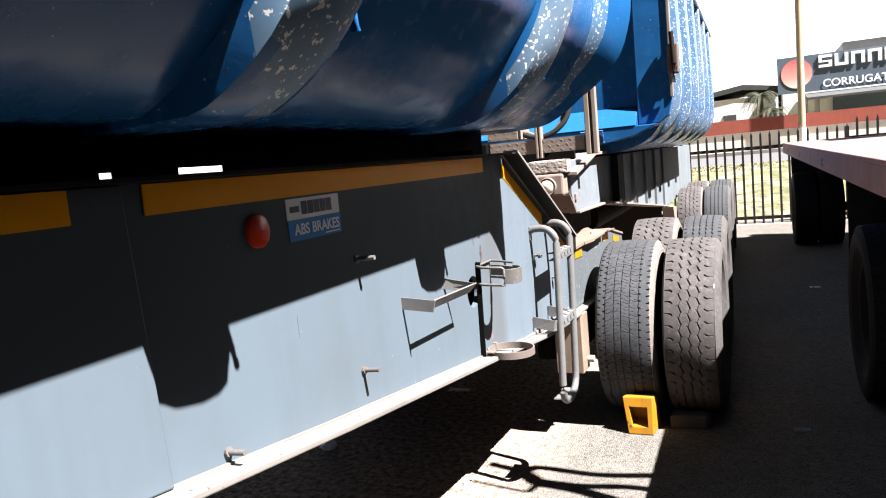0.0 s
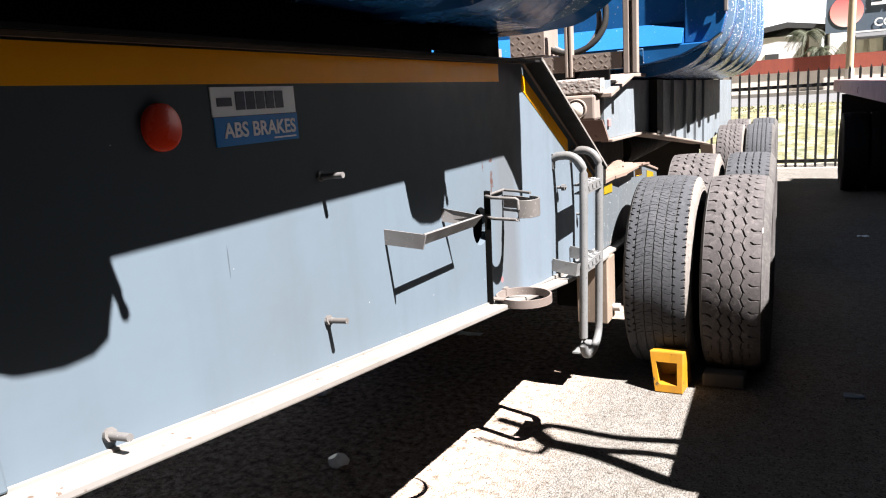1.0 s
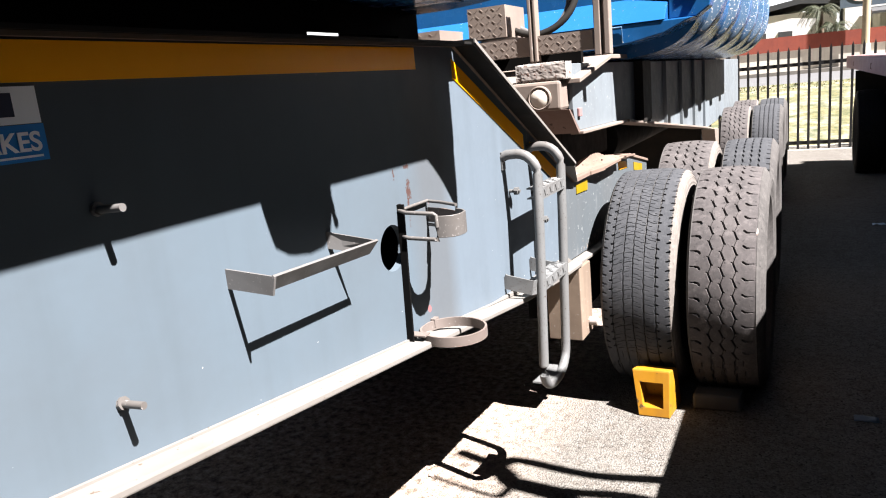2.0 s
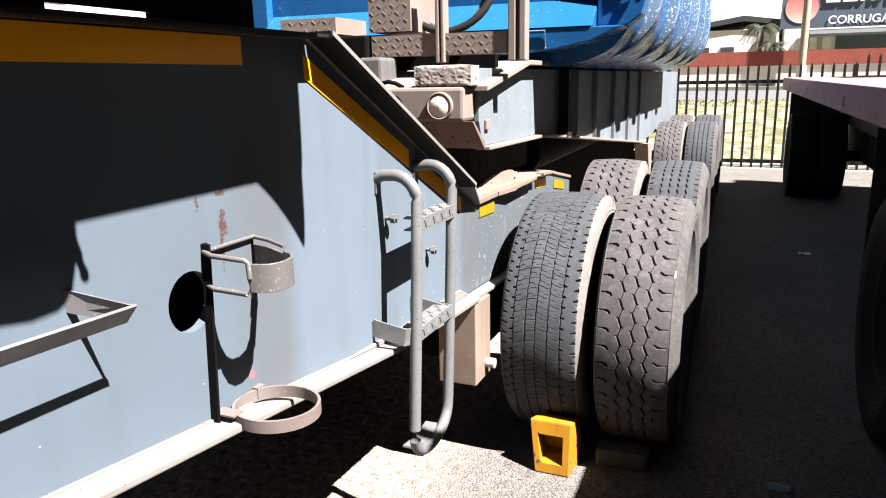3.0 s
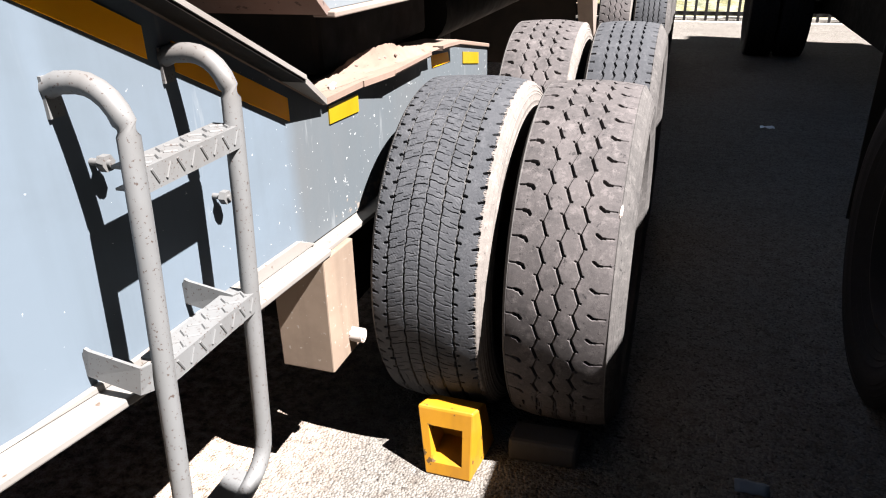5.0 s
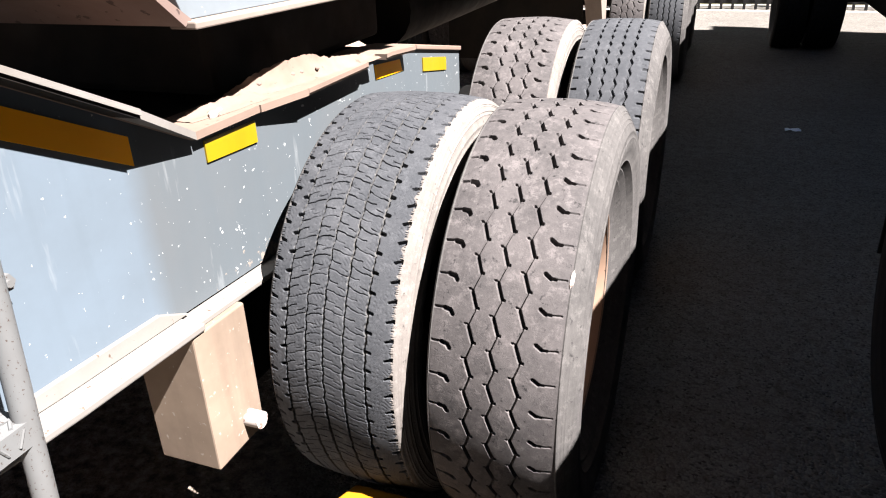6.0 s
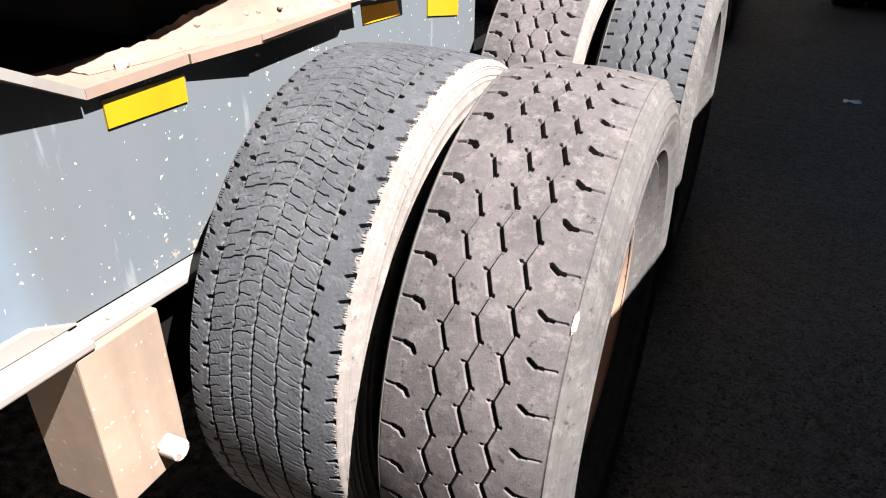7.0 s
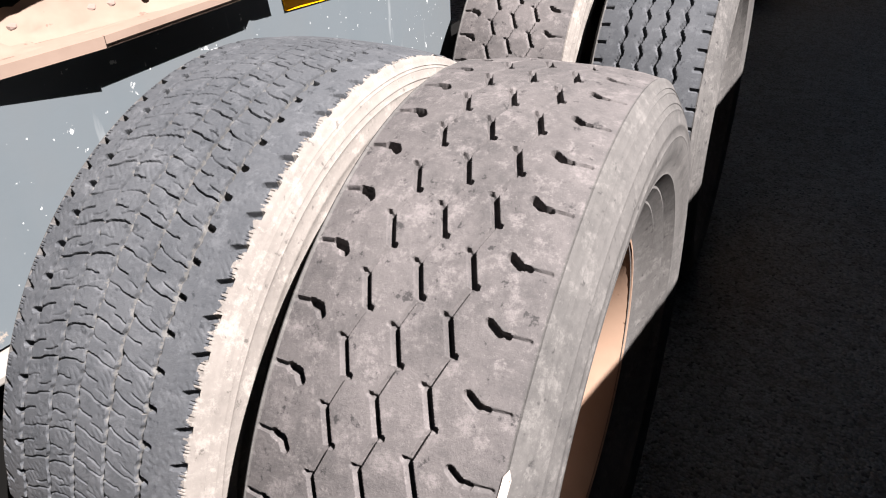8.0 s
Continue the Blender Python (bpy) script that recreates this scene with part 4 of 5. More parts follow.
def bin_shell(owner, y0, y1, ribs, half_rib, belly=0.0, far=0.0, side=SIDE, crest=RIBS, boxy=False):
    half = [(x, max(z, belly)) for x, z in smooth_line(side)]
    whole = half + [(-3.0 - x, max(z, far)) for x, z in reversed(half[:-1])]
    m = Mesh()
    n = len(whole)
    m.add([(x, y, z) for y in (y0, y1) for x, z in whole], [(i, i + 1, n + i + 1, n + i) for i in range(n - 1)])
    inner = [(x + (0.03 if x < -1.5 else -0.03), z + 0.03) for x, z in whole]
    m.add([(x, y, z) for y in (y0, y1) for x, z in inner], [(i, n + i, n + i + 1, i + 1) for i in range(n - 1)])
    for y in (y0, y1):
        m.add([(x, y, z) for x, z in whole], [tuple(range(n))])
    body = part("bin", m, M_BLUE, owner, "blue steel tipping bin with a rounded belly", smooth=35)
    line = smooth_line(crest)
    for y in ribs:
        for flip in (False, True):
            if flip and belly and y > 1.5:
                continue
            r = Mesh()
            base = [(x, max(z, belly + 0.012)) for x, z in smooth_line([(x - 0.015, z + 0.012) for x, z in side[:len(crest)]])]
            outer = [(x, max(z, belly - 0.014)) for x, z in line]
            n = len(line)
            sx = (lambda x: -3.0 - x) if flip else (lambda x: x)
            crisp = ((-1.0, 0.0), (-0.93, 0.50), (-0.84, 0.93), (-0.62, 1.0), (0.0, 1.03), (0.62, 1.0), (0.84, 0.93), (0.93, 0.50), (1.0, 0.0))
            lobed = ((-1.0, 0.0), (-0.78, 0.34), (-0.52, 0.66), (-0.22, 0.89), (0.12, 1.0), (0.46, 1.0), (0.76, 0.90), (0.95, 0.62), (1.0, 0.0))
            flared = ((-1.0, 0.0), (-0.70, 0.10), (-0.40, 0.26), (-0.10, 0.46), (0.20, 0.69), (0.50, 0.95), (0.78, 1.22), (0.99, 1.45), (1.0, 0.0))
            shape = flared if belly and y == ribs[-1] else crisp if boxy else lobed
            v = []
            for (q, w), (q2, w2) in zip(crisp, shape):
                for b, p in zip(base, outer):
                    soft = 1.0 if shape is flared else min(1.0, max(0.0, (p[1] - 1.74) / 0.16))
                    qq, ww = q + (q2 - q) * soft, w + (w2 - w) * soft
                    if shape is flared:
                        ww *= 0.6 + 0.4 * min(1.0, max(0.0, (p[1] - 1.74) / 0.2))
                    v.append((sx(b[0] + (p[0] - b[0]) * ww), y + qq * half_rib, b[1] + (p[1] - b[1]) * ww))
            fs = [(k * n + i, k * n + i + 1, (k + 1) * n + i + 1, (k + 1) * n + i) for k in range(8) for i in range(n - 1)]
            r.add(v, fs)
            for k in range(8):
                for i in range(n - 1):
                    # The pale facet joins real scuffs with painted sunlight on the rib.
                    if boxy:
                        worn = k < 3 and i < n * 0.62
                    else:
                        q, z = (shape[k][0] + shape[k + 1][0]) / 2, v[k * n + i][2]
                        low = min(1.0, max(0.0, (1.80 - z) / 0.12))
                        worn = -0.75 + 0.95 * low < q < 0.35 + 0.25 * low and z > 1.66
                    r.k[k * (n - 1) + i] = 1 if worn else 0
            part("rib", r, [M_BLUE, M_SCUFF_LIT], body, "blue rib, scuffed and painted paler on its lit facet", smooth=30)
    rail = Mesh()
    for edge in (-0.47, -2.53):
        rail.box(edge - 0.06, edge + 0.06, y0, y1, 2.9, 3.0)
    part("top_rail", rail, M_BLUE, body, bevel=0.01)
    return body


bin_1 = bin_shell(front, -2.4, 2.785, [-2.2, -1.2, -0.12, 0.965, 2.06, 2.658], 0.1, 1.668, 1.745)
bin_1.location += Vector((0.007, 0.022, 0.033))
for y in (-1.6, -0.4, 0.5):
    part("bin_support", Mesh().box(-2.0, -1.0, y - 0.1, y + 0.1, 1.61, 1.71), M_BLACK, front, "dark bin support")
for y in (1.105, 2.195):
    part("lug", Mesh().tube([(-0.53, y - 0.01, 1.88), (-0.497, y, 1.855), (-0.50, y + 0.008, 1.815)], 0.009, 8), M_BLUE, bin_1, "small lug", smooth=50)
# bearers on the flanges, with a few daylight gaps
for a, b, low, deep in ((-2.4, 0.952, 1.6135, 0.012), (0.952, 0.987, 1.628, 0.012), (0.987, 1.135, 1.6135, 0.012), (1.135, 1.272, 1.630, 0.012),
                        (1.272, 1.95, 1.6135, 0.012), (1.95, 2.304, 1.6135, 0.185), (2.304, 2.69, 1.636, 0.012), (2.69, 2.8, 1.6135, 0.185)):
    part("bearer", Mesh().box(-0.93 - deep, -0.93, a, b, low, 1.71), M_BLACK, front, "black steel bearer under the bin")
# Unseen far bearers, placed to shut daylight out of some gaps.
for a, b, low in ((-2.4, 1.76, 1.624), (1.76, 2.72, 1.69), (2.72, 2.8, 1.624)):
    part("bearer", Mesh().box(-2.07, -2.01, a, b, low, 1.79), M_BLACK, front, "black steel bearer under the bin")

# ---- rear trailer, coupled to the front one ----
rear = thing("tipper_trailer", (-1.5, 4.0, 0.0), "grey-blue rear side tipper trailer with a ribbed blue bin", "trailer", "road train", turn=0.5, shift=(0.02, 0, 0))
for x, s in ((-0.90, 1), (-2.10, -1)):
    web = Mesh().prism([(4.02, 1.36), (4.06, 1.266), (4.9, 1.25), (8.6, 0.90), (12.2, 0.9), (12.2, 1.55), (4.02, 1.55)], "x", x, x - s * 0.02)
    part("side_plate", web, M_WEBPALE, rear, "grey-blue painted side plate", bevel=0.002)
    low = [(4.045, 1.266), (4.9, 1.25)]
    part("bottom_flange", Mesh().prism([(y, z) for y, z in low] + [(y, z - 0.014) for y, z in reversed(low)], "x", x + s * 0.034, x - s * 0.025), M_DUSTY, rear, bevel=0.003)
    low = [(4.905, 1.25), (8.6, 0.90)]
    part("bottom_flange", Mesh().prism([(y, z) for y, z in low] + [(y, z - 0.014) for y, z in reversed(low)], "x", x + s * 0.045, x - s * 0.10), M_DUSTY, rear, bevel=0.003)
    for y in (5.62, 6.2, 6.9, 7.6, 8.3):
        part("stiffener", Mesh().box(x, x + s * 0.022, y - 0.006, y + 0.006, 1.252 - 0.0946 * (y - 4.9), 1.55), M_WEBPALE, rear)
part("gusset", Mesh().prism([(8.32, 0.905), (8.66, 0.88), (8.66, 0.52), (8.58, 0.52)], "x", -0.92, -0.80), M_DUSTY, rear, bevel=0.003)
m = Mesh().box(-2.08, -0.92, 4.3, 8.4, 1.40, 1.44).box(-2.08, -0.92, 8.42, 8.5, 0.85, 1.3)
# Box added to keep the space between bin and frame dark.
part("gap_filler", Mesh().box(-2.05, -0.96, 4.98, 10.1, 1.45, 1.557), M_BLACK, rear, "added black box that closes the gap under the bin")
part("underbody", m, M_DARK, rear, "dark underbody")
part("coupling_block", Mesh().box(-1.95, -1.05, 4.3, 5.2, 1.06, 1.40), M_DARK, rear, "dark coupling plate and kingpin housing", bevel=0.02)
part("air_tank", Mesh().tube([(-1.2, 5.5, 1.10), (-1.2, 8.2, 1.10)], 0.14, 20), M_DARK, rear, "dark air tank", smooth=40)
part("rear_tank", Mesh().tube([(-1.7, 5.4, 1.06), (-1.7, 8.3, 1.06)], 0.2, 20), M_DARK, rear, "dark air tank", smooth=40)
part("pillar", Mesh().box(-0.9, -0.85, 5.26, 5.50, 1.21, 1.55), M_DARK, rear, "dark pillar")
part("mud_panel", Mesh().box(-2.0, -0.95, 8.5, 8.53, 0.35, 1.2), M_DARK, rear, "dark mud flap panel")
part("hose", Mesh().tube(smooth_line([(-1.34, 4.34, 1.83), (-1.26, 4.30, 1.74), (-1.14, 4.30, 1.70), (-1.03, 4.33, 1.74), (-0.97, 4.38, 1.84), (-0.99, 4.44, 1.99), (-1.08, 4.50, 2.05)]), 0.016, 10), M_DARK, rear, "drooping black air hose", smooth=50)
part("hose", Mesh().tube(smooth_line([(-1.32, 4.38, 1.80), (-1.20, 4.37, 1.72), (-1.08, 4.37, 1.72), (-1.01, 4.41, 1.82), (-1.04, 4.48, 1.97), (-1.12, 4.52, 2.02)]), 0.014, 10), M_STEEL, rear, "drooping grey air hose", smooth=50)
part("nose_skirt", Mesh().prism([(3.91, 1.366), (3.925, 1.366), (4.06, 1.268), (4.04, 1.258)], "x", -2.06, -0.885), M_RUST, rear, "dark rusty sloping plate under the nose beam")
nose = part("nose_beam", Mesh().box(-2.09, -0.915, 3.90, 4.02, 1.365, 1.485), M_DUSTY, rear, "dusty primer nose beam", bevel=0.012)
lampm = Mesh().lathe([(0.0, 0.040), (0.010, 0.039), (0.014, 0.030), (0.016, 0.0005)], 28)
lampm.v = [(-1.003 + y, 3.90 - x, 1.42 + z) for x, y, z in lampm.v]
lamp = part("marker_lamp", lampm, M_WHITE, nose, "round white marker lamp", smooth=50)
bezel = Mesh().lathe([(0.0, 0.050), (0.012, 0.049), (0.014, 0.045), (0.011, 0.041), (0.0, 0.0405)], 28)
bezel.v = [(-1.003 + y, 3.90 - x, 1.42 + z) for x, y, z in bezel.v]
part("bezel", bezel, M_DUSTY, lamp, "grey lamp bezel", smooth=40)
# Flat near-black disc paints the shade inside the empty socket.
lampm = Mesh().lathe([(0.0, 0.040), (0.006, 0.040), (0.006, 0.034), (0.002, 0.033), (0.002, 0.0005)], 24)
lampm.v = [(-1.19 + y, 3.90 - x, 1.42 + z) for x, y, z in lampm.v]
part("socket", lampm, M_BLACK, nose)
for x0, x1, z1 in ((-0.832, -0.766, 1.95), (-1.125, -1.09, 1.95)):
    post = part("post", Mesh().box(x0, x1, 4.178, 4.21, 1.575, z1), M_DUSTY, rear, "dusty primer post of two bars", bevel=0.002)
    for a, b in ((x0, x0 + 0.4 * (x1 - x0)), (x1 - 0.35 * (x1 - x0), x1)):
        part("bar", Mesh().box(a - 0.001, b + 0.001, 4.155, 4.177, 1.575, z1), M_DUSTY, post, bevel=0.004)


def chequer(name, x0, x1, y0, y1, z0, z1, label):
    """A folded plate with raised lozenges on its face and top."""
    m = Mesh().box(x0, x1, y0, y1, z0, z1)
    rows = max(1, int((z1 - z0) / 0.026))
    for r in range(rows):
        n = int((x1 - x0) / 0.027)
        for i in range(n):
            x, z = x0 + (i + 0.5 + 0.25 * (r % 2)) * (x1 - x0) / (n + 0.5), z0 + (r + 0.5) * (z1 - z0) / rows
            q = 0.007 * (1 if (i + r) % 2 else -1)
            m.tube([(x - 0.007, y0, z - q * 0.85), (x + 0.007, y0, z + q * 0.85)], 0.0014, 6)
    return part(name, m, M_DUSTY, rear, label)


chequer("step_beam", -1.41, -0.842, 4.17, 4.29, 1.605, 1.685, "dusty chequer-plate step")
chequer("step_plate", -1.42, -1.235, 4.17, 4.42, 1.70, 1.84, "dusty chequer-plate step")
chequer("low_step", -1.82, -1.555, 4.14, 4.40, 1.70, 1.765, "dusty chequer-plate step")
# Plain block added to fill the dark spot behind the nose beam.
part("dark_filler", Mesh().box(-1.62, -1.42, 4.14, 4.40, 1.47, 1.69), M_BLACK, rear, "black block filling the dark beside the nose", bevel=0.008)
part("grey_box", Mesh().box(-1.41, -1.31, 4.05, 4.2, 1.49, 1.60), M_STEEL, rear, "small grey junction box", bevel=0.012)
part("bulkhead", Mesh().box(-2.0, -0.95, 4.36, 4.40, 1.44, 1.62), M_BLACK, rear, "black bulkhead")
part("nose_cable", Mesh().tube([(-1.30 + 0.03 * i, 3.97, 1.487 + 0.02 * math.sin(i * 0.8)) for i in range(5)], 0.008, 8), M_BLACK, rear, smooth=50)
part("side_marker", Mesh().box(-0.90, -0.888, 4.075, 4.115, 1.325, 1.362), M_DECK, rear, "small dull red side marker", bevel=0.003)
part("ledge", Mesh().prism([(3.99, 1.488), (4.55, 1.585), (4.9, 1.585), (4.9, 1.565), (4.55, 1.565), (3.99, 1.468)], "x", -2.05, -0.855), M_DUSTY, rear, "dusty sloping ledge", bevel=0.003)
bin_2 = bin_shell(rear, 4.95, 10.2, [5.40 + 0.86 * i for i in range(6)], 0.125, side=SIDE_REAR, crest=RIBS_REAR, boxy=True)
part("front_beam", Mesh().box(-2.37, -0.63, 4.82, 4.875, 2.84, 2.95), M_BLUE, bin_2, bevel=0.01)
part("front_wall", Mesh().box(-2.37, -0.63, 4.875, 4.948, 1.72, 2.92), M_BLUE, bin_2, "blue front wall", bevel=0.004)
part("sill_ledge", Mesh().prism([(4.725, 1.726), (4.873, 1.852), (4.873, 1.726)], "x", -2.365, -0.635), M_BLUE, bin_2, "sloping blue ledge", bevel=0.003)
part("front_sill", Mesh().prism([(-2.05, 1.615), (-0.95, 1.615), (-0.80, 1.632), (-0.64, 1.662), (-0.50, 1.724), (-2.50, 1.724), (-2.36, 1.662), (-2.2, 1.632)], "y", 4.73, 4.947), M_BLUE, bin_2, "blue front sill", bevel=0.006)
part("pull_handle", Mesh().tube([(-0.84, 4.73, 1.638), (-0.84, 4.722, 1.713), (-0.98, 4.722, 1.713), (-0.98, 4.73, 1.638)], 0.004, 8), M_SCUFF_LIT, bin_2, "thin bar handle", smooth=50)
for side in (1, -1):
    q = [(-1.5 + side * (x + 1.5), z) for x, z in ((-0.632, 1.728), (-0.50, 1.728), (-0.44, 1.77), (-0.42, 1.85), (-0.415, 2.02), (-0.415, 2.9), (-0.632, 2.9))]
    part("front_post", Mesh().prism(q, "y", 4.825, 4.947), M_BLUE, bin_2, "blue corner post", bevel=0.006)
part("corner_edge", Mesh().box(-0.428, -0.408, 4.815, 4.85, 1.88, 2.9), M_FLANGE, bin_2, bevel=0.004)
lt = part("latch", Mesh().box(-0.432, -0.368, 4.80, 4.86, 2.02, 2.20), M_RUST, bin_2, "rusty latch", bevel=0.008)
part("latch_pin", Mesh().tube([(-0.40, 4.79, 1.965), (-0.395, 4.793, 2.08), (-0.402, 4.79, 2.27)], 0.015, 10), M_DARK, lt, smooth=50)
for y in (9.75, 11.1):
    part("axle", Mesh().tube([(-2.56, y, 0.505), (-0.44, y, 0.505)], 0.065, 16), M_DARK, rear, smooth=40)
    wheel(rear, -0.715, y, TYRE_IN_FAR, RIM_IN, "dusty truck tyre")
    wheel(rear, -0.408, y, TYRE_OUT_FAR, RIM_OUT, "dusty truck tyre")
    wheel(rear, -2.335, y, TYRE_IN_FAR, RIM_OUT, "dusty truck tyre")
    wheel(rear, -2.665, y, TYRE_OUT_FAR, RIM_IN, "dusty truck tyre")

# worn block that lies on the nose
def rough_block(x0, x1, y0, y1, z0, z1):
    """A crumbling block: a finely divided box with its faces broken and corners worn off."""
    bm = bmesh.new()
    bmesh.ops.create_cube(bm, size=1.0)
    bmesh.ops.subdivide_edges(bm, edges=bm.edges[:], cuts=22, use_grid_fill=True)
    c = Vector(((x0 + x1) / 2, (y0 + y1) / 2, (z0 + z1) / 2))
    d = Vector((x1 - x0, y1 - y0, z1 - z0))
    for v in bm.verts:
        q = Vector(v.co) * 2
        worn = 0.012 * max(0.0, sorted((abs(q.x), abs(q.y), abs(q.z)))[1] - 0.72)
        p = Vector((v.co.x * d.x, v.co.y * d.y, v.co.z * d.z))
        big = max(abs(q.x), abs(q.y), abs(q.z))
        n = Vector([math.copysign(1.0, c) if abs(c) > big - 1e-4 else 0.0 for c in q]).normalized()
        p -= n * (worn + 0.002 * abs(noise.noise(p * 70)) + 0.003 * max(0.0, noise.noise(p * 38 + Vector((4, 1, 0))) - 0.15))
        v.co = p
    low = min(v.co.z for v in bm.verts)
    me = bpy.data.meshes.new("block")
    bm.to_mesh(me)
    bm.free()
    me.materials.append(M_BRICKW)
    ob = new("block", me)
    ob.location = (c.x, c.y, z0 - low)
    ob.rotation_euler = (0, 0, radians(2))
    return tagged(ob, "worn white painted block lying on the trailer nose", "block")


rough_block(-1.09, -0.87, 3.915, 4.01, 1.487, 1.562)

# ---- flatbed trailer alongside ----
flat = thing("flatbed_trailer", (0.5, 3.0, 0.0), "flatbed trailer with a faded pink-brown deck", "trailer", turn=0.9, shift=(0.035, 0, 0))
deck = part("deck", Mesh().box(0.5, 2.95, 2.92, 12.3, 1.39, 1.45), M_DECK, flat, "faded pink-brown steel deck", bevel=0.008)
part("side_rail", Mesh().prism([(0.498, 1.425), (0.498, 1.30), (0.56, 1.30), (0.56, 1.312), (0.512, 1.312), (0.512, 1.412), (0.56, 1.412), (0.56, 1.425)], "y", 2.92, 12.3), M_DECK, flat, "worn channel side rail", bevel=0.003)
part("end_rail", Mesh().box(0.56, 2.9, 12.25, 12.3, 1.30, 1.39), M_DECK, flat)
# Unseen front rail, added to push the deck's shadow edge forward.
part("end_rail", Mesh().box(0.62, 2.95, 2.80, 2.916, 1.29, 1.45), M_DECK, flat, bevel=0.006)
for x in (1.2, 2.1):
    part("chassis_rail", Mesh().box(x, x + 0.12, 3.0, 12.2, 0.9, 1.39), M_DARK, flat, "dark chassis rail")
for y in (5.6, 7.4, 9.2, 10.4):
    part("cross_member", Mesh().box(0.56, 2.9, y - 0.04, y + 0.04, 1.31, 1.39), M_DARK, flat, "dark cross member")
def band(path, wide, x):
    """A flat bar bent in the plane across x, 3 cm thick."""
    m = Mesh()
    v = []
    for i, (y, z) in enumerate(path):
        a, b = path[max(0, i - 1)], path[min(len(path) - 1, i + 1)]
        d = Vector((b[0] - a[0], b[1] - a[1])).normalized() * (wide / 2)
        v += [(q, y + k * -d.y, z + k * d.x) for q in (x - 0.015, x + 0.015) for k in (-1, 1)]
    f = [(0, 1, 3, 2), tuple(len(v) - 4 + k for k in (0, 2, 3, 1))]
    for i in range(len(path) - 1):
        o, q = 4 * i, 4 * i + 4
        f += [(o, o + 1, q + 1, q), (o + 2, q + 2, q + 3, o + 3), (o, q, q + 2, o + 2), (o + 1, o + 3, q + 3, q + 1)]
    return m.add(v, f)


# unseen bars over the deck's front corner, shaped to cast the ground's shadow stripes
for wide, way in ((0.05, ((3.26, 1.45), (3.235, 1.83), (3.221, 1.93), (3.151, 2.17), (3.093, 2.40), (3.071, 2.63), (3.048, 2.87), (2.98, 2.95), (2.99, 3.23))),
                  (0.05, ((3.06, 1.45), (3.05, 1.95), (3.021, 2.19), (2.971, 2.37), (2.934, 2.55), (2.911, 2.83), (2.931, 2.91))),
                  (0.07, ((2.95, 1.43), (2.845, 1.92), (2.875, 2.25), (2.90, 2.51), (2.891, 2.80), (2.941, 2.89))),
                  (0.018, ((2.87, 2.79), (2.80, 2.81), (2.776, 2.87), (2.771, 3.25)))):
    part("shadow_bar", band(smooth_line([(y, z) for y, z in way], 3), wide, 0.9), M_DECK, flat, "unseen bent bar that casts a shadow stripe" if wide > 0.02 else "unseen thin band that casts a shadow line")
part("shadow_knot", Mesh().prism([(2.88, 2.83), (2.95, 2.80), (2.985, 2.89), (2.965, 2.94), (2.90, 2.92)], "x", 0.88, 0.92), M_DECK, flat, "unseen block that casts a shadow blot", bevel=0.01)
for y in (5.9, 8.3, 10.7):
    part("lashing_hook", Mesh().tube([(0.498, y, 1.385), (0.492, y, 1.38), (0.491, y, 1.34), (0.498, y, 1.335)], 0.004, 8), M_DECK, flat)
# Two plain boxes added to keep the space below the deck dark.
part("wheel_filler", Mesh().box(1.32, 1.5, 6.9, 12.2, 0.50, 1.38), M_BLACK, flat, "black box filling in the dark between the wheels", bevel=0.01)
part("deck_filler", Mesh().box(1.0, 1.5, 4.0, 6.9, 0.30, 1.38), M_BLACK, flat, "black box filling in the dark under the deck", bevel=0.01)
for y in (4.85, 11.55):
    part("axle", Mesh().tube([(0.7, y, 0.505), (2.75, y, 0.505)], 0.065, 12), M_DARK, flat, smooth=40)
    for x in (0.72, 1.04, 2.41, 2.73):
        wheel(flat, x, y, TYRE_SHADED, RIM_SHADED, "truck wheel with shade put into its dark colours")
    part("mud_flap", Mesh().box(0.60, 1.18, y + 0.62, y + 0.63, 0.35, 1.25), M_DARK, flat, "dark mud flap")

# ---- chock and stone at the wheels ----
def chock():
    """A moulded wedge with a deep pocket in its front face."""
    x0, x1 = -0.66, -0.503
    c = thing("wheel_chock", (-0.58, 4.07, 0.0), "yellow hollow plastic wheel chock by the tyre", "wheel chock")

    def front_at(z):
        return 3.993 + z * 0.22
    outer = [(x0 + 0.014, 0.0), (x1 - 0.008, 0.0), (x1 - 0.012, 0.204), (x0 - 0.020, 0.204)]
    inner = [(x0 + 0.032, 0.040), (x1 - 0.036, 0.040), (x1 - 0.040, 0.150), (x0 + 0.016, 0.150)]
    v = [(x, front_at(z), z) for x, z in outer] + [(x, front_at(z), z) for x, z in inner]
    v += [(x, 4.115 if z < 0.1 else 4.085, z + (0.012 if z < 0.1 else -0.004)) for x, z in inner]
    v += [(x0 + 0.02, 4.19, 0.0), (x1 + 0.012, 4.19, 0.0), (x1 + 0.008, 4.105, 0.200), (x0 + 0.002, 4.105, 0.200)]
    f = [(i, (i + 1) % 4, 4 + (i + 1) % 4, 4 + i) for i in range(4)]
    pocket = [(i, (i + 1) % 4, 4 + (i + 1) % 4, 4 + i) for i in range(4)] + [(4, 5, 6, 7)]
    f += [(i, 8 + i, 8 + (i + 1) % 4, (i + 1) % 4) for i in range(4)] + [(11, 10, 9, 8)]
    part("wedge", Mesh().add(v[:8] + v[12:], f), M_CHOCK, c, bevel=0.006)
    part("pocket", Mesh().add(v[4:12], pocket), M_CHOCK, c, "hollow pocket with a sloping floor")


chock()
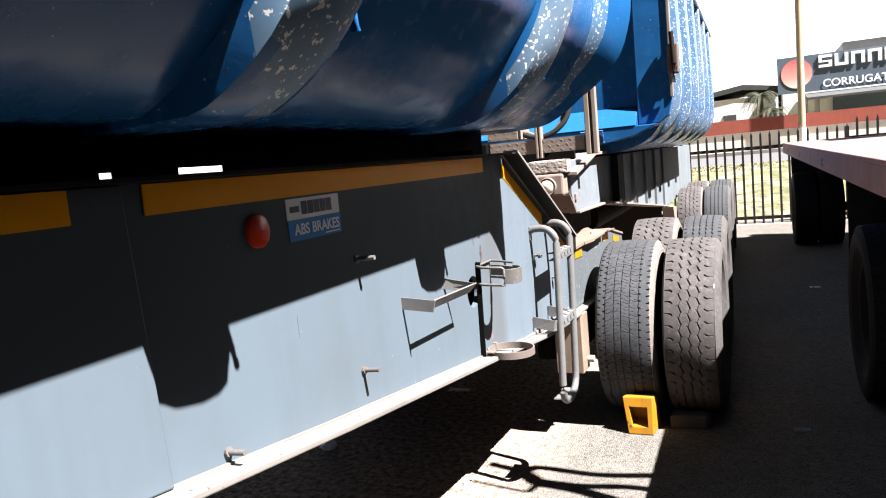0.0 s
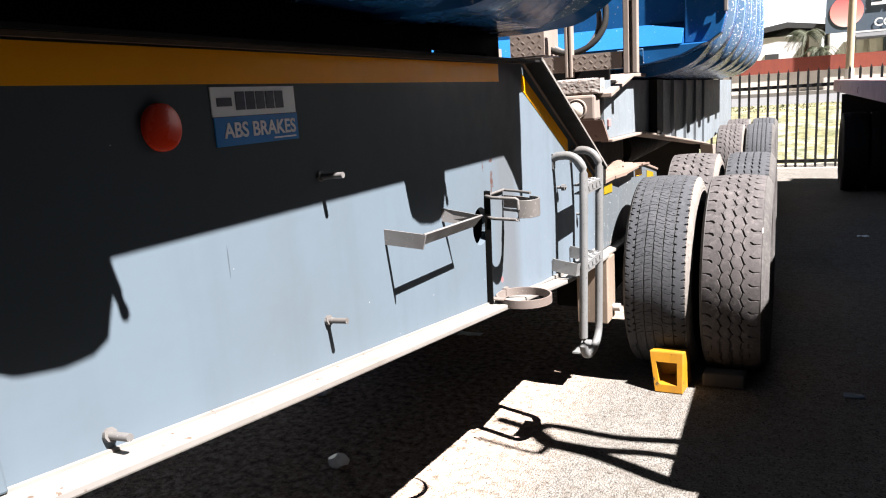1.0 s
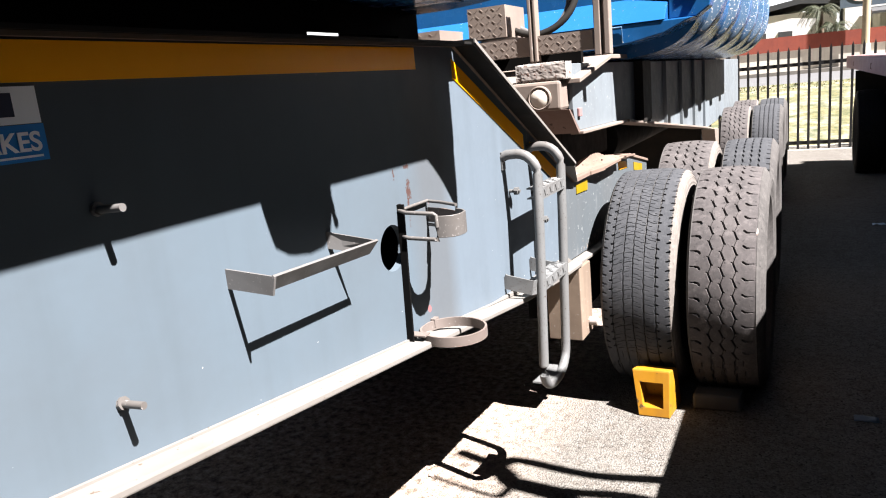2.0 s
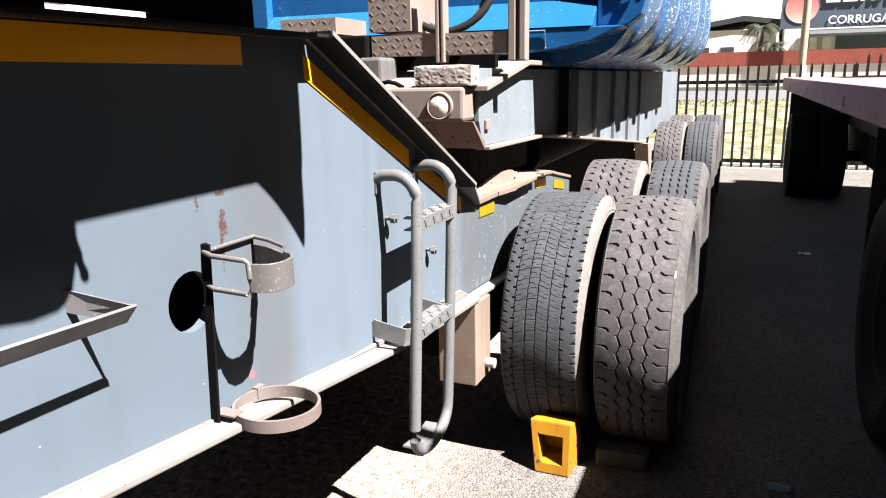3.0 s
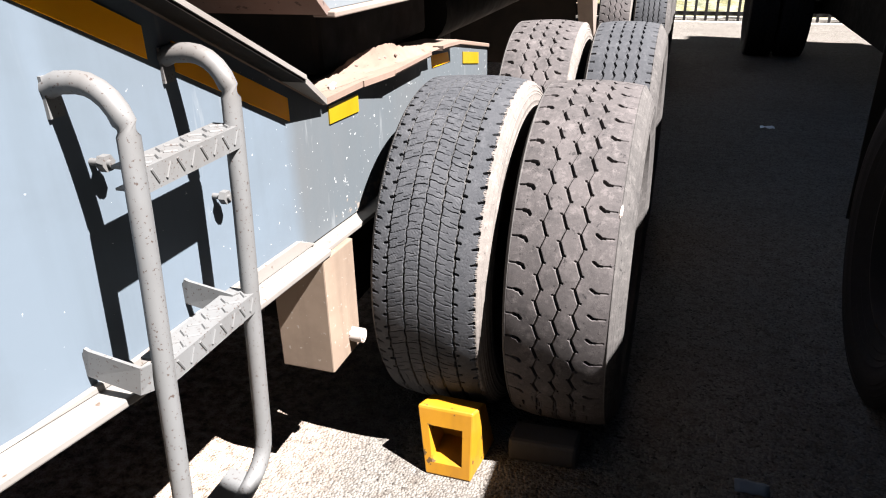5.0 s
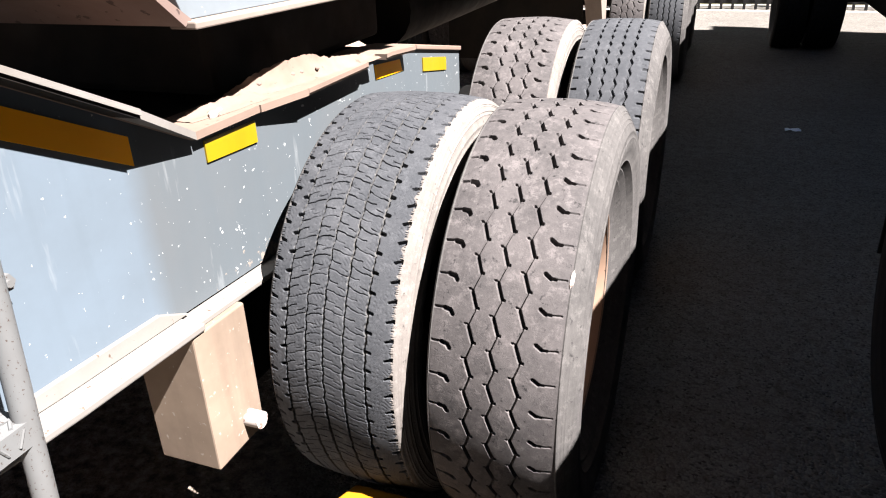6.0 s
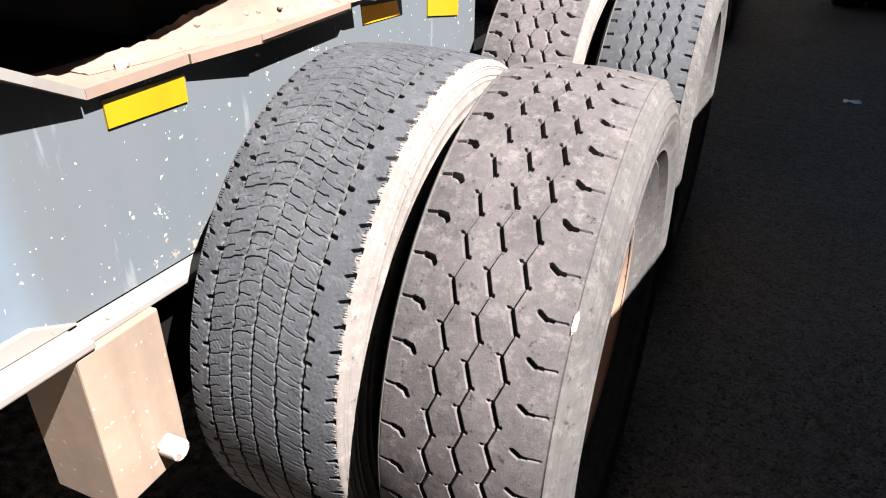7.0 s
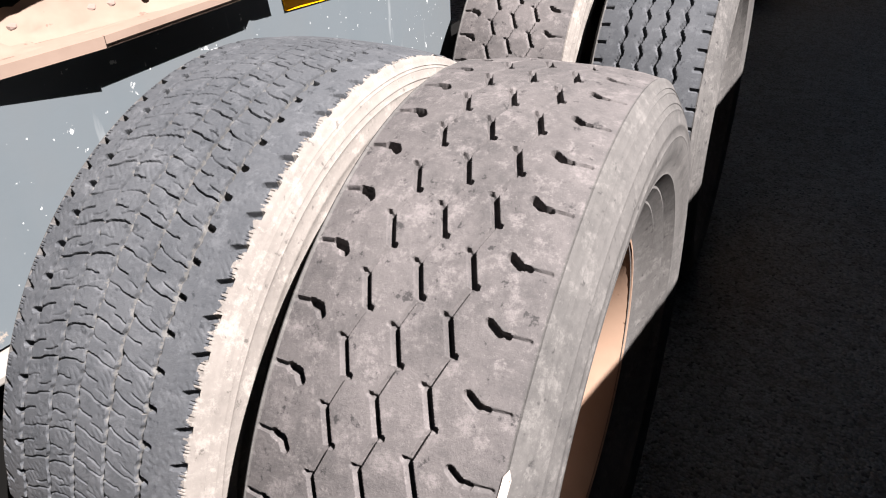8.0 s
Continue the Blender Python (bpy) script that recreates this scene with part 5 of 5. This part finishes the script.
single("stone_block", Mesh().prism([(-0.435, 4.12), (-0.235, 4.13), (-0.23, 4.23), (-0.43, 4.22)], "z", 0.0, 0.075), M_STONE, "grey concrete block wedged at the tyre", "block", (-0.335, 4.175, 0.0), bevel=0.012)


# ---- fence, verge and the far side of the road ----
def fence():
    f = thing("palisade_fence", (0.0, 14.4, 0.0), "black steel palisade fence along the yard", "fence")
    def picket(h):
        m = Mesh().prism([(-0.019, 0.0), (0.019, 0.0), (0.019, h - 0.07), (0.0, h), (-0.019, h - 0.07)], "y", -0.006, 0.006)
        return data_of("picket", m, M_FENCE)
    low, high = picket(1.67), picket(1.78)
    for i in range(-46, 54):
        x = 0.08 + i * 0.152
        ob = new("picket", high if x > 1.45 else low)
        ob.parent = f
        ob.location = (x, -0.03, 0.0)
    for a, b, z in ((-7.0, 1.45, 1.38), (-7.0, 1.45, 0.11), (1.45, 8.2, 1.42), (1.45, 8.2, 0.11)):
        part("rail", Mesh().box(a, b, 14.38, 14.42, z - 0.028, z + 0.028), M_FENCE, f)
    for x in (-6.9, -4.1, -1.3, 1.45, 4.2, 7.0):
        part("post", Mesh().box(x - 0.035, x + 0.035, 14.42, 14.49, 0.0, 1.62), M_FENCE, f)


fence()


def grass():
    rnd = random.Random(5)
    m = Mesh()
    for i in range(14000):
        x, y = rnd.uniform(-5, 8), 14.8 + 7.1 * rnd.random() ** 1.3
        z = max(0, (y - 14.75)) * 0.128 + 0.0
        z = min(z, 0.86) - 0.03
        h, w, a = rnd.uniform(0.02, 0.07), rnd.uniform(0.006, 0.026), rnd.uniform(0, 6.28)
        dx, dy = math.cos(a) * w, math.sin(a) * w
        lx, ly = rnd.uniform(-0.06, 0.06), rnd.uniform(-0.06, 0.06)
        m.add([(x - dx, y - dy, z), (x + dx, y + dy, z), (x + lx, y + ly, z + h)], [(0, 1, 2)])
    single("grass", m, M_GRASSY, "dry yellow-green grass on the bank", "grass", kind="stuff")


grass()

wall = thing("boundary_wall", (0, 31.6, 1.0), "low wall, white below and red-brown above", "wall", kind="structure", shift=(0, 0, -0.05))
part("lower_course", Mesh().box(-40, 40, 31.5, 31.8, 0.95, 1.82), M_WALLW, wall, "white lower course")
part("upper_course", Mesh().box(-40, 40, 31.46, 31.84, 1.82, 2.34), M_WALLR, wall, "red-brown upper course")
kerb = single("kerb", Mesh().box(-60, 60, 30.2, 30.4, 0.90, 1.06), M_PAVE, "pale concrete kerb along the road", "kerb", (0, 30.3, 0.9), kind="structure", bevel=0.01)

pole = thing("lamp_pole", (1.90, 31.2, 1.0), "tall cream-painted steel pole beside the road", "pole", shift=(-0.36, 0, 0))
part("shaft", Mesh().tube([(1.90, 31.2, 1.0), (1.93, 31.2, 9.0)], 0.13, 14), M_POLE, pole, smooth=50)
part("collar", Mesh().tube([(1.90, 31.2, 1.0), (1.90, 31.2, 1.75)], 0.16, 14), M_WALLW, pole, "white painted foot", smooth=50)

sign = thing("factory_building", (8.0, 43.0, 1.0), "factory with a slate-grey advertising board", "building", shift=(-0.38, 0, -0.03))
part("wall", Mesh().box(1.6, 18, 42.6, 54, 1.0, 5.2), M_FARWALL, sign, "pale factory wall")
part("upper_storey", Mesh().box(4.5, 18, 43.4, 54, 5.2, 6.0), M_ROOF, sign, "grey upper storey")
part("canopy_panel", Mesh().box(3.9, 6.3, 42.5, 42.6, 1.0, 3.45), M_SIGN, sign, "dark panel under the canopy")
for x in (2.2, 2.75, 3.3):
    part("pillar", Mesh().box(x, x + 0.3, 42.3, 42.6, 1.0, 3.2), M_FARWALL, sign, "white pillar")
board = part("sign_board", Mesh().box(1.36, 11.0, 41.95, 42.1, 3.62, 5.45), M_SIGN, sign, "slate-grey board with a red sun emblem")
disc = Mesh().lathe([(0.0, 0.72), (0.02, 0.72), (0.02, 0.0005)], 40)
disc.v = [(2.25 + y, 41.95 - x, 4.58 + z) for x, y, z in disc.v]


def sunset():
    n = Nodes("sun_emblem")
    g = n.node("ShaderNodeSeparateXYZ")
    n.link(n.co, g.inputs[0])
    r = n.node("ShaderNodeMapRange")
    n.link(g.outputs["Z"], r.inputs["Value"])
    r.inputs["From Min"].default_value, r.inputs["From Max"].default_value = 2.88, 4.30
    return n.done(n.ramp(r.outputs[0], (0.0, (0.90, 0.62, 0.58)), (0.35, (0.86, 0.32, 0.28)), (1.0, (0.78, 0.10, 0.11))), 0.6)


part("emblem", disc, sunset(), board)
for i in range(5):
    x = 3.26 + i * 0.72
    m = Mesh()
    shape = [[(0, 0), (0.6, 0), (0.6, 0.33), (0.15, 0.33), (0.15, 0.47), (0.6, 0.47), (0.6, 0.6), (0, 0.6), (0, 0.25), (0.45, 0.25), (0.45, 0.13), (0, 0.13)],
             [(0, 0), (0.6, 0), (0.6, 0.6), (0.44, 0.6), (0.44, 0.13), (0.16, 0.13), (0.16, 0.6), (0, 0.6)]][min(i, 1)]
    m.prism([(x + a, 4.75 + (b if i < 2 else 0.6 - b)) for a, b in shape], "y", 41.90, 41.95)
    part("name_block", m, M_LETTER, board)
word = lettering("CORRUGATED", 0.53, M_LETTER, board, (3.42, 41.92, 3.78), (90, 0, 0))
lettering("BO", 0.53, M_LETTER, board, (3.42 + max(v.co.x for v in word.data.vertices) + 0.17, 41.92, 3.78), (90, 0, 0))
part("canopy", Mesh().prism([(40.0, 3.15), (42.6, 3.5), (42.6, 3.58), (40.0, 3.25)], "x", 2.6, 7.5), M_ROOF, sign)
shed = thing("shed", (-1.5, 46.0, 1.0), "low shed with a grey pitched roof", "building", shift=(-0.37, 0, -0.15))
part("wall", Mesh().box(-6.5, 1.3, 46, 54, 1.0, 4.0), M_FARWALL, shed)
part("roof", Mesh().prism([(-6.9, 3.75), (-0.4, 4.75), (1.6, 4.45), (1.6, 4.2), (-0.4, 4.45), (-6.9, 3.5)], "y", 45.9, 54), M_ROOF, shed)
for x in (-4.2, -2.8, -1.5):
    part("window", Mesh().box(x, x + 0.7, 45.95, 46.0, 2.3, 3.1), M_ROOF, shed)


def palm(x, y, z0, h, seed):
    rnd = random.Random(seed)
    p = thing("palm_tree", (x, y, z0), "small palm tree behind the wall", "tree", "palms")
    part("trunk", Mesh().tube([(x, y, z0), (x + 0.05, y, z0 + h * 0.6), (x, y, z0 + h)], 0.13, 10), M_TRUNK, p, smooth=50)
    m = Mesh()
    for i in range(34):
        a, lift, n = rnd.uniform(0, 6.28), rnd.uniform(-0.2, 1.1), rnd.uniform(0.6, 0.95)
        pts = []
        for j in range(9):
            t = j / 8
            pts.append(Vector((x + math.cos(a) * n * t, y + math.sin(a) * n * t, z0 + h + lift * t * n - 1.1 * t * t * n)))
        side = Vector((-math.sin(a), math.cos(a), 0))
        for j in range(8):
            for k in range(2):
                b = pts[j].lerp(pts[j + 1], k / 2)
                d = pts[j + 1] - pts[j]
                for s in (-1, 1):
                    tip = b + side * s * 0.17 * (1 - 0.5 * j / 8) + d * 0.9 - Vector((0, 0, 0.12))
                    m.add([b, b + d * 0.3, tip], [(0, 1, 2)])
    part("crown", m, M_PALM, p)


palm(0.12, 38.5, 1.05, 2.45, 2)
palm(0.67, 37.8, 1.05, 1.65, 6)


# ---- far haze and litter ----
def haze():
    n = Nodes("haze")
    e = n.node("ShaderNodeEmission", Strength=0.4)
    e.inputs["Color"].default_value = (0.97, 0.985, 1.0, 1)
    n.link(e.outputs[0], n.t.nodes["Material Output"].inputs["Surface"])
    return n.mat


single("backdrop", Mesh().add([(-1500, 700, -5), (420, 700, -5), (420, 700, 260), (-1500, 700, 260)], [(0, 1, 2, 3)]), haze(), "pale bright hazy sky far behind the buildings", "sky", (0, 700, 0), kind="structure")


def pebble(x, y, r, flat_by, seed, mat, name, label, cat):
    rnd = random.Random(seed)
    bm = bmesh.new()
    bmesh.ops.create_icosphere(bm, subdivisions=2, radius=r)
    for v in bm.verts:
        v.co *= 1 + 0.35 * noise.noise(v.co * (1.6 / r) + Vector((seed, 0, 0)))
        v.co.z = max(v.co.z, -0.6 * r) * flat_by
    low = min(v.co.z for v in bm.verts)
    me = bpy.data.meshes.new(name)
    bm.to_mesh(me)
    bm.free()
    me.materials.append(mat)
    ob = new(name, me)
    ob.location = (x, y, -low)
    ob.rotation_euler = (0, 0, rnd.uniform(0, 6))
    return tagged(ob, label, cat, "loose stones" if cat == "stone" else "")


# The two large white lumps stand for scraps of paper.
for i, (x, y, r) in enumerate(((-1.77, 2.83, 0.045), (-2.29, 3.46, 0.05), (-1.30, 3.25, 0.012), (-1.1, 2.9, 0.01))):
    pebble(x, y, r, 0.6, i + 1, M_STICK if r > 0.03 else M_BRICKW, "stone", "small pale lump lying on the asphalt", "stone")


def wrapper(x, y, w, d, seed, mat, label):
    m = Mesh()
    v = [(x + w * (i / 6 - 0.5), y + d * (j / 4 - 0.5), 0.004 + 0.018 * abs(noise.noise((i * 0.7, j * 0.9, seed)))) for j in range(5) for i in range(7)]
    m.add(v, [(j * 7 + i, j * 7 + i + 1, j * 7 + i + 8, j * 7 + i + 7) for j in range(4) for i in range(6)])
    ob = single("litter", m, mat, label, "litter", (x, y, 0.0), smooth=30)
    so = ob.modifiers.new("thick", "SOLIDIFY")
    so.thickness = 0.002


wrapper(0.24, 4.2, 0.09, 0.05, 1, M_SIGN, "crumpled dull blue wrapper lying on the asphalt")
wrapper(0.54, 8.2, 0.10, 0.05, 4, M_STICK, "scrap of pale paper on the asphalt")
wrapper(-1.92, 4.58, 0.16, 0.07, 6, M_STICK, "scrap of pale paper under the trailer")


# ---- unseen walls added to shade and close the yard ----
# Its stepped top is cut so that its shadow covers chosen ground.
single("shade_wall_east", Mesh().prism([(-9.0, 0.0), (11.7, 0.0), (11.7, 7.8), (9.0, 7.8), (9.0, 6.85), (0.3, 6.85), (0.3, 9.0), (-9.0, 9.0)], "x", 5.2, 5.5), M_YARD, "unseen stepped wall added to block sun and sky", "wall", (5.3, 2, 0), kind="structure")
single("added_wall_south", Mesh().box(-14.0, 5.2, -9.3, -9.0, 0.0, 9.0), M_YARD, "unseen plain wall added across the yard", "wall", (-4, -9, 0), kind="structure")
